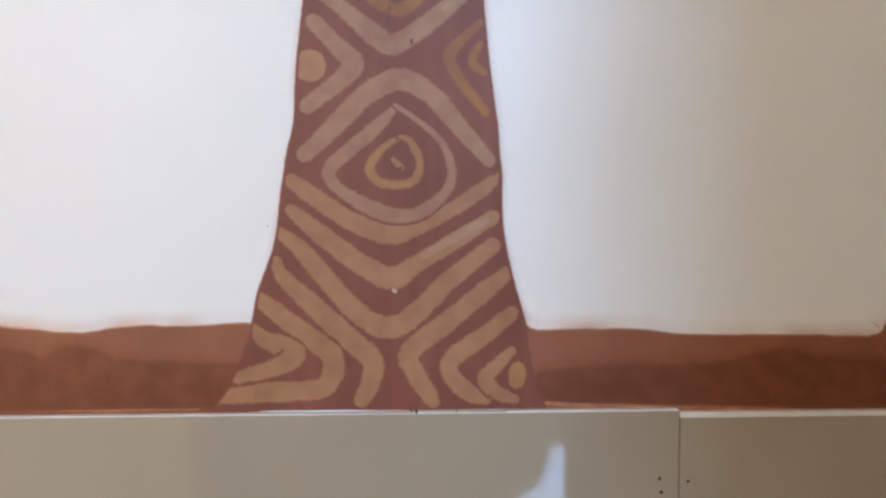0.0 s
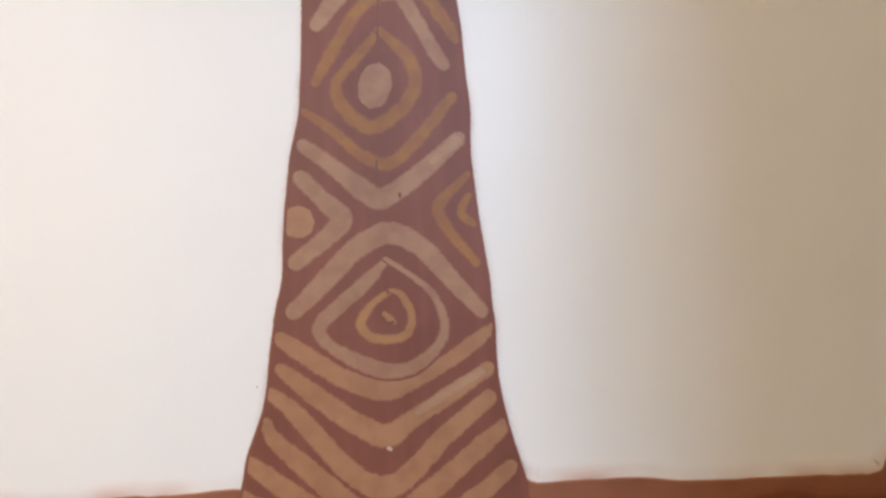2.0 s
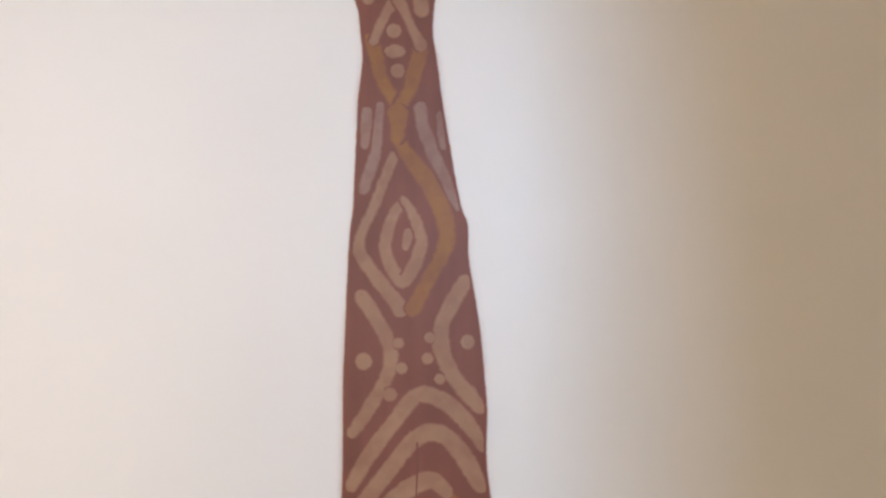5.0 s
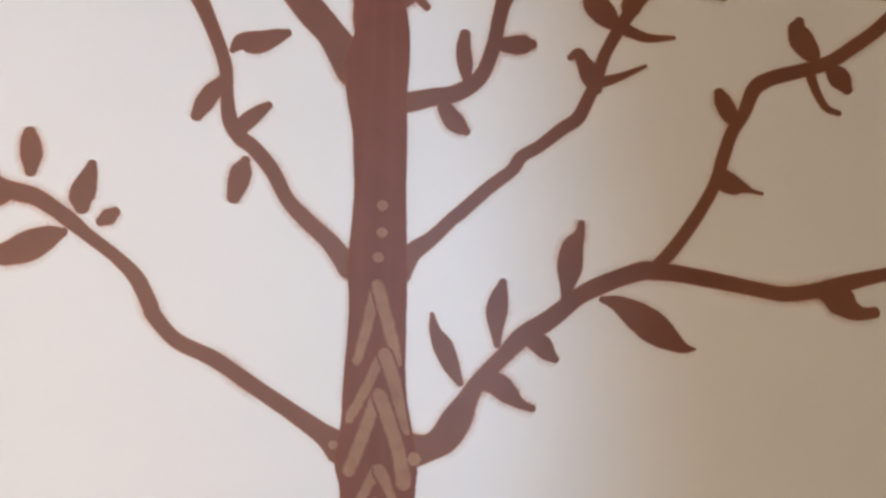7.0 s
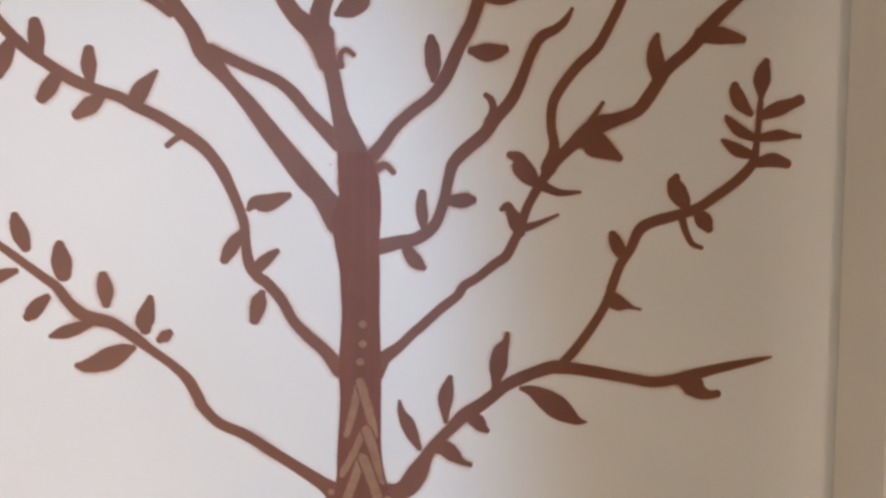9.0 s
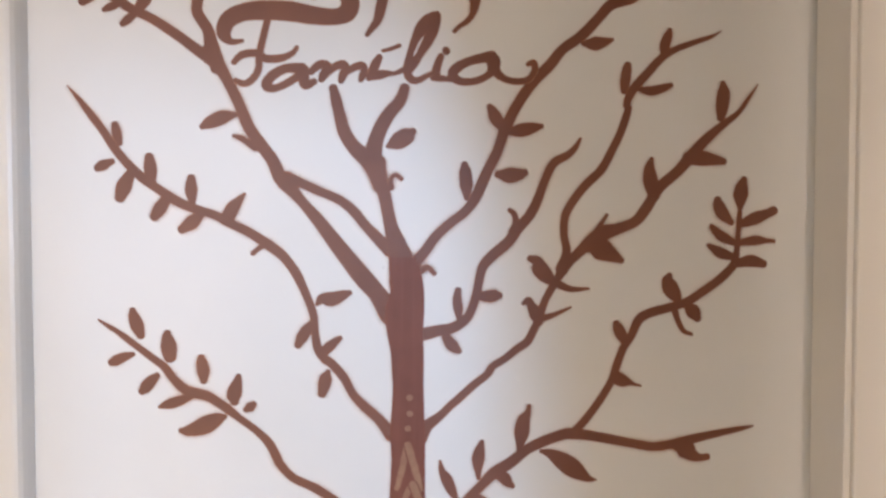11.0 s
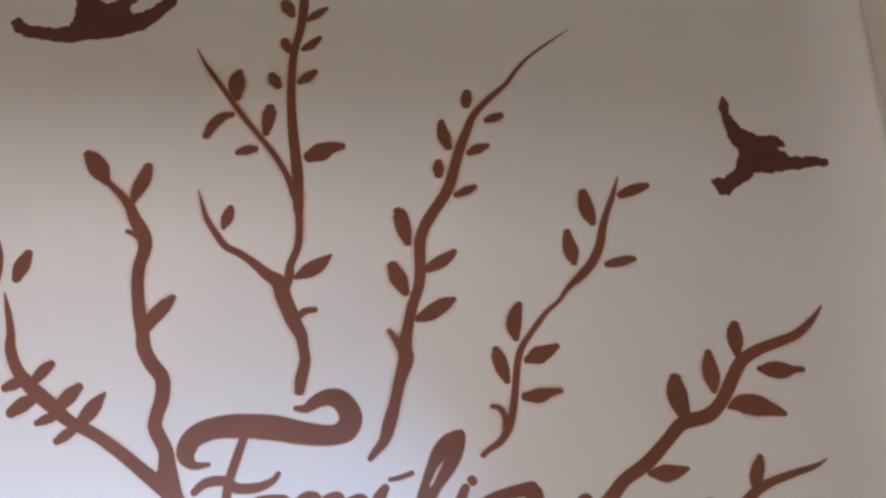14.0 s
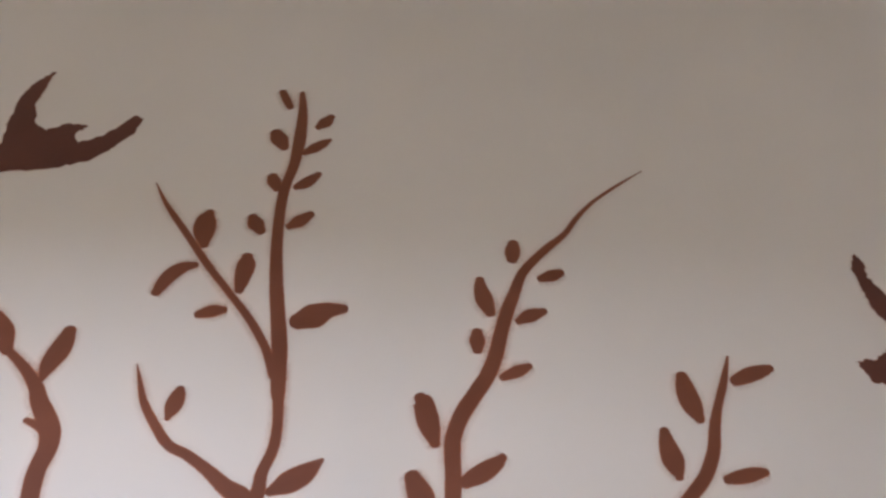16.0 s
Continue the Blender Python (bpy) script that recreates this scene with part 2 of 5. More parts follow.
# unseen wall and partitions, added so their edges shade the mural wall
structure(boxes("wall_light_baffle", [
    (LEFT, -2.45, HALL_BACK - 0.12, HALL_BACK, 0.0, TOP),
    (-2.45, -0.42, HALL_BACK - 0.12, HALL_BACK, 2.035, TOP),
    (-0.42, -0.02, HALL_BACK - 0.12, HALL_BACK, 0.0, TOP),
    (-0.42, -0.38, BACK, HALL_BACK - 0.12, 0.0, TOP),
    (0.475, 0.70, HALL_BACK - 0.12, HALL_BACK, 0.74, TOP),
    (0.53, 0.70, HALL_BACK - 0.12, HALL_BACK, 0.0, 0.74),
    (1.28, RIGHT, HALL_BACK - 0.12, HALL_BACK, 0.0, TOP),
    (0.70, 1.28, HALL_BACK - 0.12, HALL_BACK, 0.0, 0.40),
    (0.70, 1.28, HALL_BACK - 0.12, HALL_BACK, 2.10, TOP),
    (0.68, RIGHT, HALL_BACK - 1.32, HALL_BACK - 1.26, 0.0, TOP),
    (0.68, 0.70, HALL_BACK - 1.26, HALL_BACK - 0.12, 0.0, TOP),
    *arch(((-0.02, 1.82), (0.33, 1.82), (0.39, 1.75), (0.44, 1.565), (0.475, 1.25)),
          HALL_BACK - 0.12, HALL_BACK, TOP)], cream_paint),
    "unseen cream wall added to shape the light, with a lopsided arch and side openings", "wall")
structure(boxes("wall_back", [
    (LEFT, 0.66, BACK - 0.12, BACK, 0.0, TOP),
    (0.96, RIGHT, BACK - 0.12, BACK, 0.0, TOP),
    (0.66, 0.96, BACK - 0.12, BACK, 0.0, 1.33),
    (0.66, 0.96, BACK - 0.12, BACK, 1.95, TOP),
    # rounded filler, added to cut the window's reflection in the skirting
    *((0.66 + 0.0155 * i, 0.6755 + 0.0155 * i, BACK - 0.12, BACK, 1.33, 1.33 + 0.30 * math.sqrt(1 - ((i + 0.5) / 12) ** 2))
      for i in range(12))], cream_paint),
    "cream back wall with a narrow window, one corner filled to shape its reflection", "wall")
structure(boxes("wall_far_room", [
    (LEFT, RIGHT, 2.28, 2.40, 0.0, TOP),
    (-0.30, -0.18, 0.15, 2.28, 0.0, TOP)], jamb_paint),
    "dim grey walls of the room behind the doorway", "wall")

# casing of the doorway, standing proud of the wall
casing = structure(new("door_1"), "white painted wooden casing of an open doorway", "door casing")
CASING = ((0.0, 0.0), (0.0, -0.033), (0.002, -0.036), (0.006, -0.038), (0.030, -0.038), (0.036, -0.036), (0.041, -0.030), (0.044, -0.020), (0.047, 0.0))
bm = bmesh.new()
foot = [bm.verts.new((EDGE + x, y, 0.0)) for x, y in CASING]
head = [bm.verts.new((EDGE + x, y, 2.181 + 0.28 * y)) for x, y in CASING]
bm.faces.new(foot)
bm.faces.new(head[::-1])
for i in range(len(CASING)):
    j = (i + 1) % len(CASING)
    bm.faces.new((foot[j], foot[i], head[i], head[j]))
bmesh.ops.recalc_face_normals(bm, faces=bm.faces)
mesh_object("jamb", bm, trim_paint, casing)
box("jamb", -1.47, -1.42, -0.038, 0.0, 0.0, 2.175, trim_paint, casing, 0.004)
box("head", -1.42, EDGE, -0.038, 0.0, 2.133, 2.175, trim_paint, casing, 0.004)
box("lining", EDGE - 0.02, EDGE, 0.0, 0.15, 0.0, 2.133, trim_paint, casing)

# lining board with two shallow grooves on the wall end
jamb_lining = structure(new("trim"), "pale painted lining board on the wall end", "trim")
box("board", RETURN - 0.006, RETURN, -0.050, -0.004, 0.0, 2.11, jamb_paint, jamb_lining, 0.0015)
box("board", RETURN - 0.010, RETURN, -0.138, -0.056, 0.0, 2.11, jamb_paint, jamb_lining, 0.0015)

# navy wardrobe in the dim room
wardrobe = tagged(new("wardrobe"), "dark navy laminate wardrobe standing in the dim room", "wardrobe")
wardrobe.location = (-1.10, 1.6, 0)
box("body", -0.55, 0.55, -0.25, 0.25, 0.06, 1.87, navy_board, wardrobe, 0.004)
box("door", -0.54, -0.003, -0.272, -0.252, 0.08, 1.85, navy_board, wardrobe, 0.003)
box("door", 0.003, 0.54, -0.272, -0.252, 0.08, 1.85, navy_board, wardrobe, 0.003)
box("plinth", -0.53, 0.53, -0.22, 0.25, 0.0, 0.06, navy_board, wardrobe)

# window frame of the back room
frame_ob = structure(new("window_1"), "narrow white metal window letting in daylight", "window")
for x0, x1, z0, z1 in ((0.65, 0.66, 1.33, 1.95), (0.96, 0.97, 1.33, 1.95), (0.65, 0.97, 1.95, 1.96)):
    box("frame_bar", x0, x1, BACK - 0.03, BACK + 0.01, z0, z1, window_metal, frame_ob, 0.002)

box("pane", 0.66, 0.96, BACK - 0.106, BACK - 0.100, 1.33, 1.95, pane_glass, frame_ob)

# skirting of polished porcelain, piece by piece
skirting = structure(new("baseboard"), "polished beige porcelain skirting with a dark joint", "skirting")
box("backing", -0.564, 0.636, -0.004, 0.0, 0.0, 0.131, grout, skirting)
for x0, x1, top in ((-0.564, -0.3311, 0.1385), (-0.3304, 0.2696, 0.1378), (0.2703, 0.636, 0.1318)):
    box("tile", x0, x1, -0.008, -0.004, 0.0, top, tile_glaze, skirting, 0.0004)

for x0, x1, z0, z1 in ((-0.564, -0.05, 0.1370, 0.1391), (-0.05, 0.12, 0.1370, 0.1388), (0.12, 0.2696, 0.1370, 0.1396), (0.2703, 0.636, 0.1310, 0.1365)):
    box("caulk_bead", x0, x1, -0.0076, 0.0, z0, z1, caulk, skirting, 0.001)


def hole(x, z, wide, high):
    bm = bmesh.new()
    made = bmesh.ops.create_circle(bm, cap_ends=True, segments=10, radius=0.5)
    bmesh.ops.scale(bm, vec=(wide, high, 1), verts=made["verts"])
    bmesh.ops.rotate(bm, cent=(0, 0, 0), matrix=Matrix.Rotation(radians(90), 3, "X"), verts=bm.verts)
    bmesh.ops.translate(bm, vec=(x, -0.0083, z), verts=bm.verts)
    mesh_object("hole", bm, dark_hole, skirting)


hole(0.253, 0.0792, 0.0025, 0.004)
hole(0.2546, 0.0672, 0.004, 0.003)
hole(0.2777, 0.0764, 0.003, 0.0025)
hole(0.0405, 0.1413, 0.0015, 0.0049)
hole(0.0448, 0.1402, 0.0024, 0.0039)
hole(0.0792, 0.1403, 0.0015, 0.0024)

# ---- the mural ----
RIGHT_BIRD = [(0.418, 2.375), (0.423, 2.367), (0.424, 2.345), (0.437, 2.324), (0.463, 2.312), (0.486, 2.312), (0.494, 2.299), (0.481, 2.295), (0.5, 2.28), (0.531, 2.281), (0.548, 2.276), (0.547, 2.268), (0.529, 2.268), (0.498, 2.262), (0.467, 2.257), (0.449, 2.259), (0.44, 2.247), (0.42, 2.235), (0.411, 2.224), (0.4, 2.224), (0.389, 2.246), (0.41, 2.249), (0.425, 2.262), (0.432, 2.288), (0.42, 2.309), (0.415, 2.336), (0.412, 2.358)]
LEFT_BIRD = [(-0.59, 2.493), (-0.58, 2.499), (-0.565, 2.486), (-0.525, 2.481), (-0.504, 2.485), (-0.499, 2.505), (-0.501, 2.539), (-0.499, 2.578), (-0.488, 2.603), (-0.471, 2.62), (-0.477, 2.587), (-0.481, 2.563), (-0.471, 2.533), (-0.456, 2.523), (-0.435, 2.535), (-0.412, 2.532), (-0.425, 2.522), (-0.418, 2.506), (-0.39, 2.517), (-0.362, 2.55), (-0.353, 2.545), (-0.36, 2.521), (-0.379, 2.5), (-0.398, 2.48), (-0.433, 2.469), (-0.505, 2.458), (-0.56, 2.466), (-0.581, 2.476)]
GROUND_LEFT = [(-0.57, 0.226), (-0.40, 0.229), (-0.36, 0.228), (-0.335, 0.223), (-0.326, 0.215), (-0.282, 0.212), (-0.258, 0.209), (-0.235, 0.208), (-0.211, 0.212), (-0.187, 0.214), (-0.149, 0.213), (-0.116, 0.215), (-0.087, 0.215), (-0.089, 0.141), (-0.165, 0.141), (-0.237, 0.1415), (-0.57, 0.142)]
GROUND_RIGHT = [(0.131, 0.211), (0.138, 0.211), (0.148, 0.207), (0.192, 0.208), (0.235, 0.207), (0.279, 0.202), (0.318, 0.201), (0.367, 0.201), (0.417, 0.2), (0.434, 0.199), (0.446, 0.203), (0.452, 0.214), (0.47, 0.222), (0.52, 0.224), (0.636, 0.218), (0.636, 0.131), (0.369, 0.135), (0.295, 0.138), (0.221, 0.14), (0.131, 0.142)]
SHRUBS_LEFT = [(-0.57, 0.184), (-0.294, 0.188), (-0.283, 0.186), (-0.274, 0.179), (-0.264, 0.182), (-0.254, 0.189), (-0.242, 0.192), (-0.228, 0.189), (-0.212, 0.179), (-0.183, 0.177), (-0.15, 0.177), (-0.117, 0.175), (-0.095, 0.171), (-0.096, 0.148), (-0.165, 0.149), (-0.236, 0.149), (-0.57, 0.149)]
SHRUBS_RIGHT = [(0.151, 0.165), (0.192, 0.169), (0.236, 0.171), (0.27, 0.17), (0.319, 0.173), (0.338, 0.18), (0.358, 0.183), (0.378, 0.18), (0.39, 0.174), (0.402, 0.177), (0.417, 0.174), (0.636, 0.175), (0.636, 0.142), (0.319, 0.146), (0.221, 0.149), (0.158, 0.152)]

layer = [0.0005]


def next_layer(step=0.000005):
    layer[0] += step
    return layer[0]


def smooth_line(points, per=5):
    """A line through the points that rounds their corners."""
    pts = [points[0], *points, points[-1]]
    line = []
    for a, b, c, d in zip(pts, pts[1:], pts[2:], pts[3:]):
        for k in range(per):
            u = k / per
            line.append(tuple(0.5 * (2 * q + (r - p) * u + (2 * p - 5 * q + 4 * r - s) * u * u + (3 * q - p - 3 * r + s) * u ** 3)
                              for p, q, r, s in zip(a, b, c, d)))
    line.append(points[-1])
    return [(x, z, max(w, 0.0006)) for x, z, w in line]


def rim_mesh(name, rows, mat, parent, label="", depth=None, ends=True):
    """Rows of points across a stroke, from rim to rim, joined into one film of paint."""
    depth = depth or next_layer()
    wide = len(rows[0]) == 6
    softness = (1.0, 0.5, 0.0, 0.0, 0.5, 1.0) if wide else (0.5, 0.0, 0.0, 0.5)
    lift = (0.0002, depth * 0.7, depth, depth, depth * 0.7, 0.0002) if wide else (depth,) * 4
    bm = bmesh.new()
    rim = bm.verts.layers.float.new("rim")
    last = None
    for i, row in enumerate(rows):
        ring = []
        for (x, z), soft, y in zip(row, softness, lift):
            v = bm.verts.new((x, -y - 0.0000004 * i, z))
            v[rim] = max(0.5, soft) if ends and i in (0, len(rows) - 1) else soft
            ring.append(v)
        if last:
            for k in range(len(ring) - 1):
                bm.faces.new((last[k], last[k + 1], ring[k + 1], ring[k]))
        last = ring
    bmesh.ops.recalc_face_normals(bm, faces=bm.faces)
    return mesh_object(name, bm, mat, parent, label)


def ribbon_rows(line, feather, rough=0.0, seed=0, mist=0.006):
    rnd = random.Random(seed)
    rows, n = [], len(line)
    dirs = []
    for i in range(n):
        a, b = line[max(i - 1, 0)], line[min(i + 1, n - 1)]
        length = math.hypot(b[0] - a[0], b[1] - a[1]) or 1.0
        dirs.append(((b[0] - a[0]) / length, (b[1] - a[1]) / length))
    stops = [(line[0], dirs[0], -math.sin(a), math.cos(a)) for a in (1.5, 1.25, 0.95, 0.65, 0.35)]
    stops += [(p, d, 0.0, 1.0) for p, d in zip(line, dirs)]
    stops += [(line[-1], dirs[-1], math.sin(a), math.cos(a)) for a in (0.35, 0.65, 0.95, 1.25, 1.5)]
    drift = 0.0
    for (x, z, w), (dx, dz), along, across in stops:
        h = w / 2
        f = min(feather, h * 1.1)
        drift = 0.6 * drift + rnd.uniform(-rough, rough)
        wob = 1.0 + drift
        cx, cz = x + dx * along * h, z + dz * along * h
        body, out = max(h * across * wob - f * 0.6, 0.0001), max(h * across * wob + f * 0.4, 0.0002)
        far = out + mist
        steps = (-far, -out, -body, body, out, far) if mist else (-out, -body, body, out)
        rows.append([(cx - dz * s, cz + dx * s) for s in steps])
    return rows


def painted_stroke(name, points, mat, parent, feather=0.0026, label="", rough=0.02, mist=0.006):
    line = smooth_line(points)
    return rim_mesh(name, ribbon_rows(line, feather, rough, len(points) + int(abs(points[0][0]) * 999), mist), mat, parent, label)


def painted_trunk(rows):
    ring = []
    samples = smooth_line([(a, b, z + 10) for z, a, b in rows], 3)
    for xl, xr, z in samples:
        z -= 10
        f, far = (0.003, 0.005) if z > 0.212 else (0.0004, 0.0)
        ring.append([(xl - f * 0.6 - far, z), (xl - f * 0.6, z), (xl + f * 0.4, z), (xr - f * 0.4, z), (xr + f * 0.6, z), (xr + f * 0.6 + far, z)])
    ob = rim_mesh("trunk", ring, trunk_paint, tree, "reddish brown painted trunk covered in tan patterns", 0.0016, False)
    layer[0] = 0.00165
    return ob


def trunk_sides(z):
    """The trunk's two outlines at a height."""
    for (za, la, ra), (zb, lb, rb) in zip(TRUNK_ROWS, TRUNK_ROWS[1:]):
        if za <= z <= zb:
            u = (z - za) / (zb - za)
            return la + (lb - la) * u, ra + (rb - ra) * u
    return TRUNK_ROWS[0][1:] if z < TRUNK_ROWS[0][0] else TRUNK_ROWS[-1][1:]


def within_trunk(rows):
    kept = []
    for row in rows:
        ring = []
        for x, z in row:
            left, right = trunk_sides(z)
            ring.append((min(max(x, left + 0.002), right - 0.002), z))
        kept.append(ring)
    return kept


def brush_stroke(points, mat):
    rows = ribbon_rows([(x, z, w * 1.26) for x, z, w in smooth_line(points)], 0.0062 if mat is ochre_paint else 0.0042, 0.03, len(points) + int(abs(points[0][0]) * 999), 0)
    rim_mesh("brush_stroke", within_trunk(rows), mat, trunk_part)


def painted_dot(x0, z0, x1, z1, width, mat=tan_paint):
    line = [(x0 + (x1 - x0) * u / 11, z0 + (z1 - z0) * u / 11, max(0.0012, width * (1 - (2 * u / 11 - 1) ** 2) ** 0.4)) for u in range(12)]
    rows = ribbon_rows(line, 0.003, 0.03, int(z0 * 1000), 0)
    rim_mesh("dot", within_trunk(rows) if z0 < 0.9 else rows, mat, trunk_part)


def painted_branch(points, twigs=()):
    ob = painted_stroke("branch", points, brown_paint, tree)
    for twig in twigs:
        painted_stroke("twig", twig, brown_paint, ob)
    return ob


def painted_leaf(branch, *points):
    """A leaf laid down in one dab, from its base to its tip, with a wavering edge."""
    rows = ribbon_rows(smooth_line(points, 6), 0.0026, 0.022, int(abs(points[0][0] + points[0][1]) * 9999))
    return rim_mesh("leaf", rows, brown_paint, branch)


def painted_patch(name, outline, mat, parent, feather, depth, label="", per=4, rough=0.0006, mist=0.005, inset=0.4):
    rnd = random.Random(len(outline))
    loop = []
    for (x0, z0), (x1, z1) in zip(outline, outline[1:] + outline[:1]):
        for k in range(per):
            u = k / per
            jag = rough if 0 < k else 0.0
            loop.append((x0 + (x1 - x0) * u + rnd.uniform(-jag, jag), z0 + (z1 - z0) * u + rnd.uniform(-jag, jag)))
    n = len(loop)
    area = sum(loop[i][0] * loop[(i + 1) % n][1] - loop[(i + 1) % n][0] * loop[i][1] for i in range(n))
    turn = 1.0 if area > 0 else -1.0
    bm = bmesh.new()
    rim = bm.verts.layers.float.new("rim")
    inner, outer, edge = [], [], []
    for i in range(n):
        a, b = loop[i - 1], loop[(i + 1) % n]
        dx, dz = b[0] - a[0], b[1] - a[1]
        length = math.hypot(dx, dz) or 1.0
        nx, nz = dz / length * turn, -dx / length * turn
        x, z = loop[i]
        for ring, far, y, soft in ((inner, -inset * feather, depth, 0.0), (edge, (1 - inset) * feather, depth * 0.7, 0.5), (outer, (1 - inset) * feather + mist, 0.0002, 1.0)):
            v = bm.verts.new((x + nx * far, -y, z + nz * far))
            v[rim] = soft
            ring.append(v)
    for i in range(n):
        j = (i + 1) % n
        bm.faces.new((inner[i], inner[j], edge[j], edge[i]))
        bm.faces.new((edge[i], edge[j], outer[j], outer[i]))
    for corners in tessellate_polygon([[v.co for v in inner]]):
        if len(set(corners)) == 3:
            face = bm.faces.new([inner[k] for k in corners])
            face.normal_update()
            if face.normal.y > 0:
                face.normal_flip()
    return mesh_object(name, bm, mat, parent, label)


ground = tagged(new("painted_ground"), "brown painted strip of land along the foot of the wall", "mural")
painted_patch("land", GROUND_LEFT, ground_paint, ground, 0.004, 0.0004, mist=0.014)
painted_patch("land", GROUND_RIGHT, ground_paint, ground, 0.004, 0.0004, mist=0.014)
painted_patch("shrub", SHRUBS_LEFT, shrub_paint, ground, 0.014, 0.0006, mist=0.0005, inset=0.0)
painted_patch("shrub", SHRUBS_RIGHT, shrub_paint, ground, 0.014, 0.0006, mist=0.0005, inset=0.0)
painted_stroke("wash", [(-0.123, 0.146, 0.0039), (-0.045, 0.144, 0.0039), (0.027, 0.142, 0.0039), (0.1, 0.142, 0.0039), (0.156, 0.142, 0.0039)], peach_paint, ground, 0.005, mist=0)
painted_stroke("wash", [(-0.449, 0.1455, 0.0048), (-0.308, 0.145, 0.0048), (-0.251, 0.1445, 0.0058), (-0.213, 0.1445, 0.0077), (-0.165, 0.144, 0.0048), (-0.141, 0.143, 0.0029)], peach_paint, ground, 0.005, mist=0)
painted_stroke("wash", [(0.157, 0.144, 0.0039), (0.197, 0.141, 0.0059), (0.246, 0.139, 0.0059), (0.32, 0.136, 0.0059), (0.394, 0.133, 0.006), (0.493, 0.13, 0.006)], peach_paint, ground, 0.005, mist=0)

tree = tagged(new("painted_tree"), "brown tree with patterned trunk painted on the white wall", "mural")
painted_stroke("speck", [(-0.0793, 0.2981, 0.00066), (-0.0786, 0.2977, 0.00066)], dark_paint, tree, 0.0008, mist=0)
painted_stroke("speck", [(-0.0256, 1.5185, 0.00102), (-0.0248, 1.5176, 0.00102)], dark_paint, tree, 0.0008, mist=0)
TRUNK_LOW = [(0.1405, -0.13, 0.157), (0.157, -0.118, 0.149), (0.182, -0.105, 0.143), (0.215, -0.094, 0.138), (0.24, -0.089, 0.131), (0.259, -0.082, 0.126), (0.278, -0.075, 0.122), (0.297, -0.071, 0.119), (0.321, -0.068, 0.118), (0.34, -0.065, 0.118), (0.359, -0.062, 0.116), (0.378, -0.057, 0.115), (0.392, -0.055, 0.113), (0.415, -0.054, 0.11), (0.439, -0.052, 0.107), (0.462, -0.049, 0.105), (0.485, -0.046, 0.103), (0.519, -0.038, 0.104), (0.543, -0.036, 0.102), (0.567, -0.034, 0.1), (0.59, -0.033, 0.099), (0.614, -0.032, 0.096), (0.638, -0.031, 0.095), (0.663, -0.03, 0.092), (0.687, -0.03, 0.092), (0.712, -0.03, 0.093), (0.741, -0.03, 0.091), (0.767, -0.029, 0.089), (0.793, -0.028, 0.086)]
TRUNK_HIGH = [(0.819, -0.027, 0.082), (0.846, -0.026, 0.078), (0.873, -0.024, 0.078), (0.886, -0.022, 0.073), (0.91, -0.021, 0.068), (0.935, -0.02, 0.064), (0.96, -0.019, 0.06), (0.986, -0.018, 0.056), (1.011, -0.015, 0.053), (1.026, -0.014, 0.051), (1.047, -0.016, 0.048), (1.067, -0.018, 0.049), (1.083, -0.022, 0.05), (1.103, -0.02, 0.047), (1.124, -0.017, 0.043), (1.14, -0.017, 0.04), (1.165, -0.016, 0.038), (1.196, -0.014, 0.038), (1.228, -0.013, 0.038), (1.26, -0.015, 0.038), (1.324, -0.011, 0.036), (1.356, -0.012, 0.036), (1.388, -0.014, 0.036), (1.42, -0.02, 0.035), (1.452, -0.023, 0.037), (1.471, -0.017, 0.037), (1.49, -0.013, 0.036), (1.515, -0.016, 0.031), (1.534, -0.016, 0.023)]
branch = painted_branch([(-0.466, 1.437, 0.003), (-0.4511, 1.4274, 0.0072), (-0.4362, 1.4183, 0.009), (-0.4183, 1.4048, 0.0109), (-0.4004, 1.3912, 0.0115), (-0.3825, 1.3776, 0.0121), (-0.3646, 1.3641, 0.0133), (-0.3498, 1.3444, 0.0145), (-0.3333, 1.3293, 0.0169), (-0.3168, 1.3233, 0.0175), (-0.2988, 1.3188, 0.0163), (-0.2808, 1.3082, 0.0151), (-0.2658, 1.2976, 0.0151), (-0.25, 1.285, 0.0123), (-0.223, 1.265, 0.0123), (-0.204, 1.246, 0.0141), (-0.191, 1.222, 0.015), (-0.187, 1.213, 0.0145), (-0.166, 1.191, 0.0139), (-0.132, 1.175, 0.0146), (-0.097, 1.152, 0.0147), (-0.063, 1.13, 0.0154), (-0.032, 1.109, 0.0193), (-0.018, 1.098, 0.0296)])
painted_leaf(branch, (-0.4007, 1.4132, 0.0133), (-0.4059, 1.4274, 0.0223), (-0.4111, 1.4425, 0.0181), (-0.4128, 1.4515, 0.0108))
painted_leaf(branch, (-0.3559, 1.3807, 0.0211), (-0.3576, 1.3958, 0.0265), (-0.3595, 1.4109, 0.0181), (-0.3594, 1.4154, 0.0133))
painted_leaf(branch, (-0.3039, 1.343, 0.0121), (-0.3044, 1.3581, 0.0211), (-0.3066, 1.3717, 0.0175), (-0.3072, 1.3778, 0.0121))
painted_leaf(branch, (-0.2563, 1.3108, 0.0148), (-0.2571, 1.3191, 0.0238), (-0.2546, 1.3302, 0.0221), (-0.2513, 1.3414, 0.0148), (-0.2497, 1.3497, 0.009))
painted_leaf(branch, (-0.2385, 1.2975, 0.0099), (-0.2323, 1.3016, 0.0164), (-0.227, 1.3058, 0.0107))
painted_leaf(branch, (-0.4132, 1.3836, 0.0078), (-0.4277, 1.3791, 0.0151), (-0.4413, 1.373, 0.0163), (-0.4465, 1.3709, 0.0121))
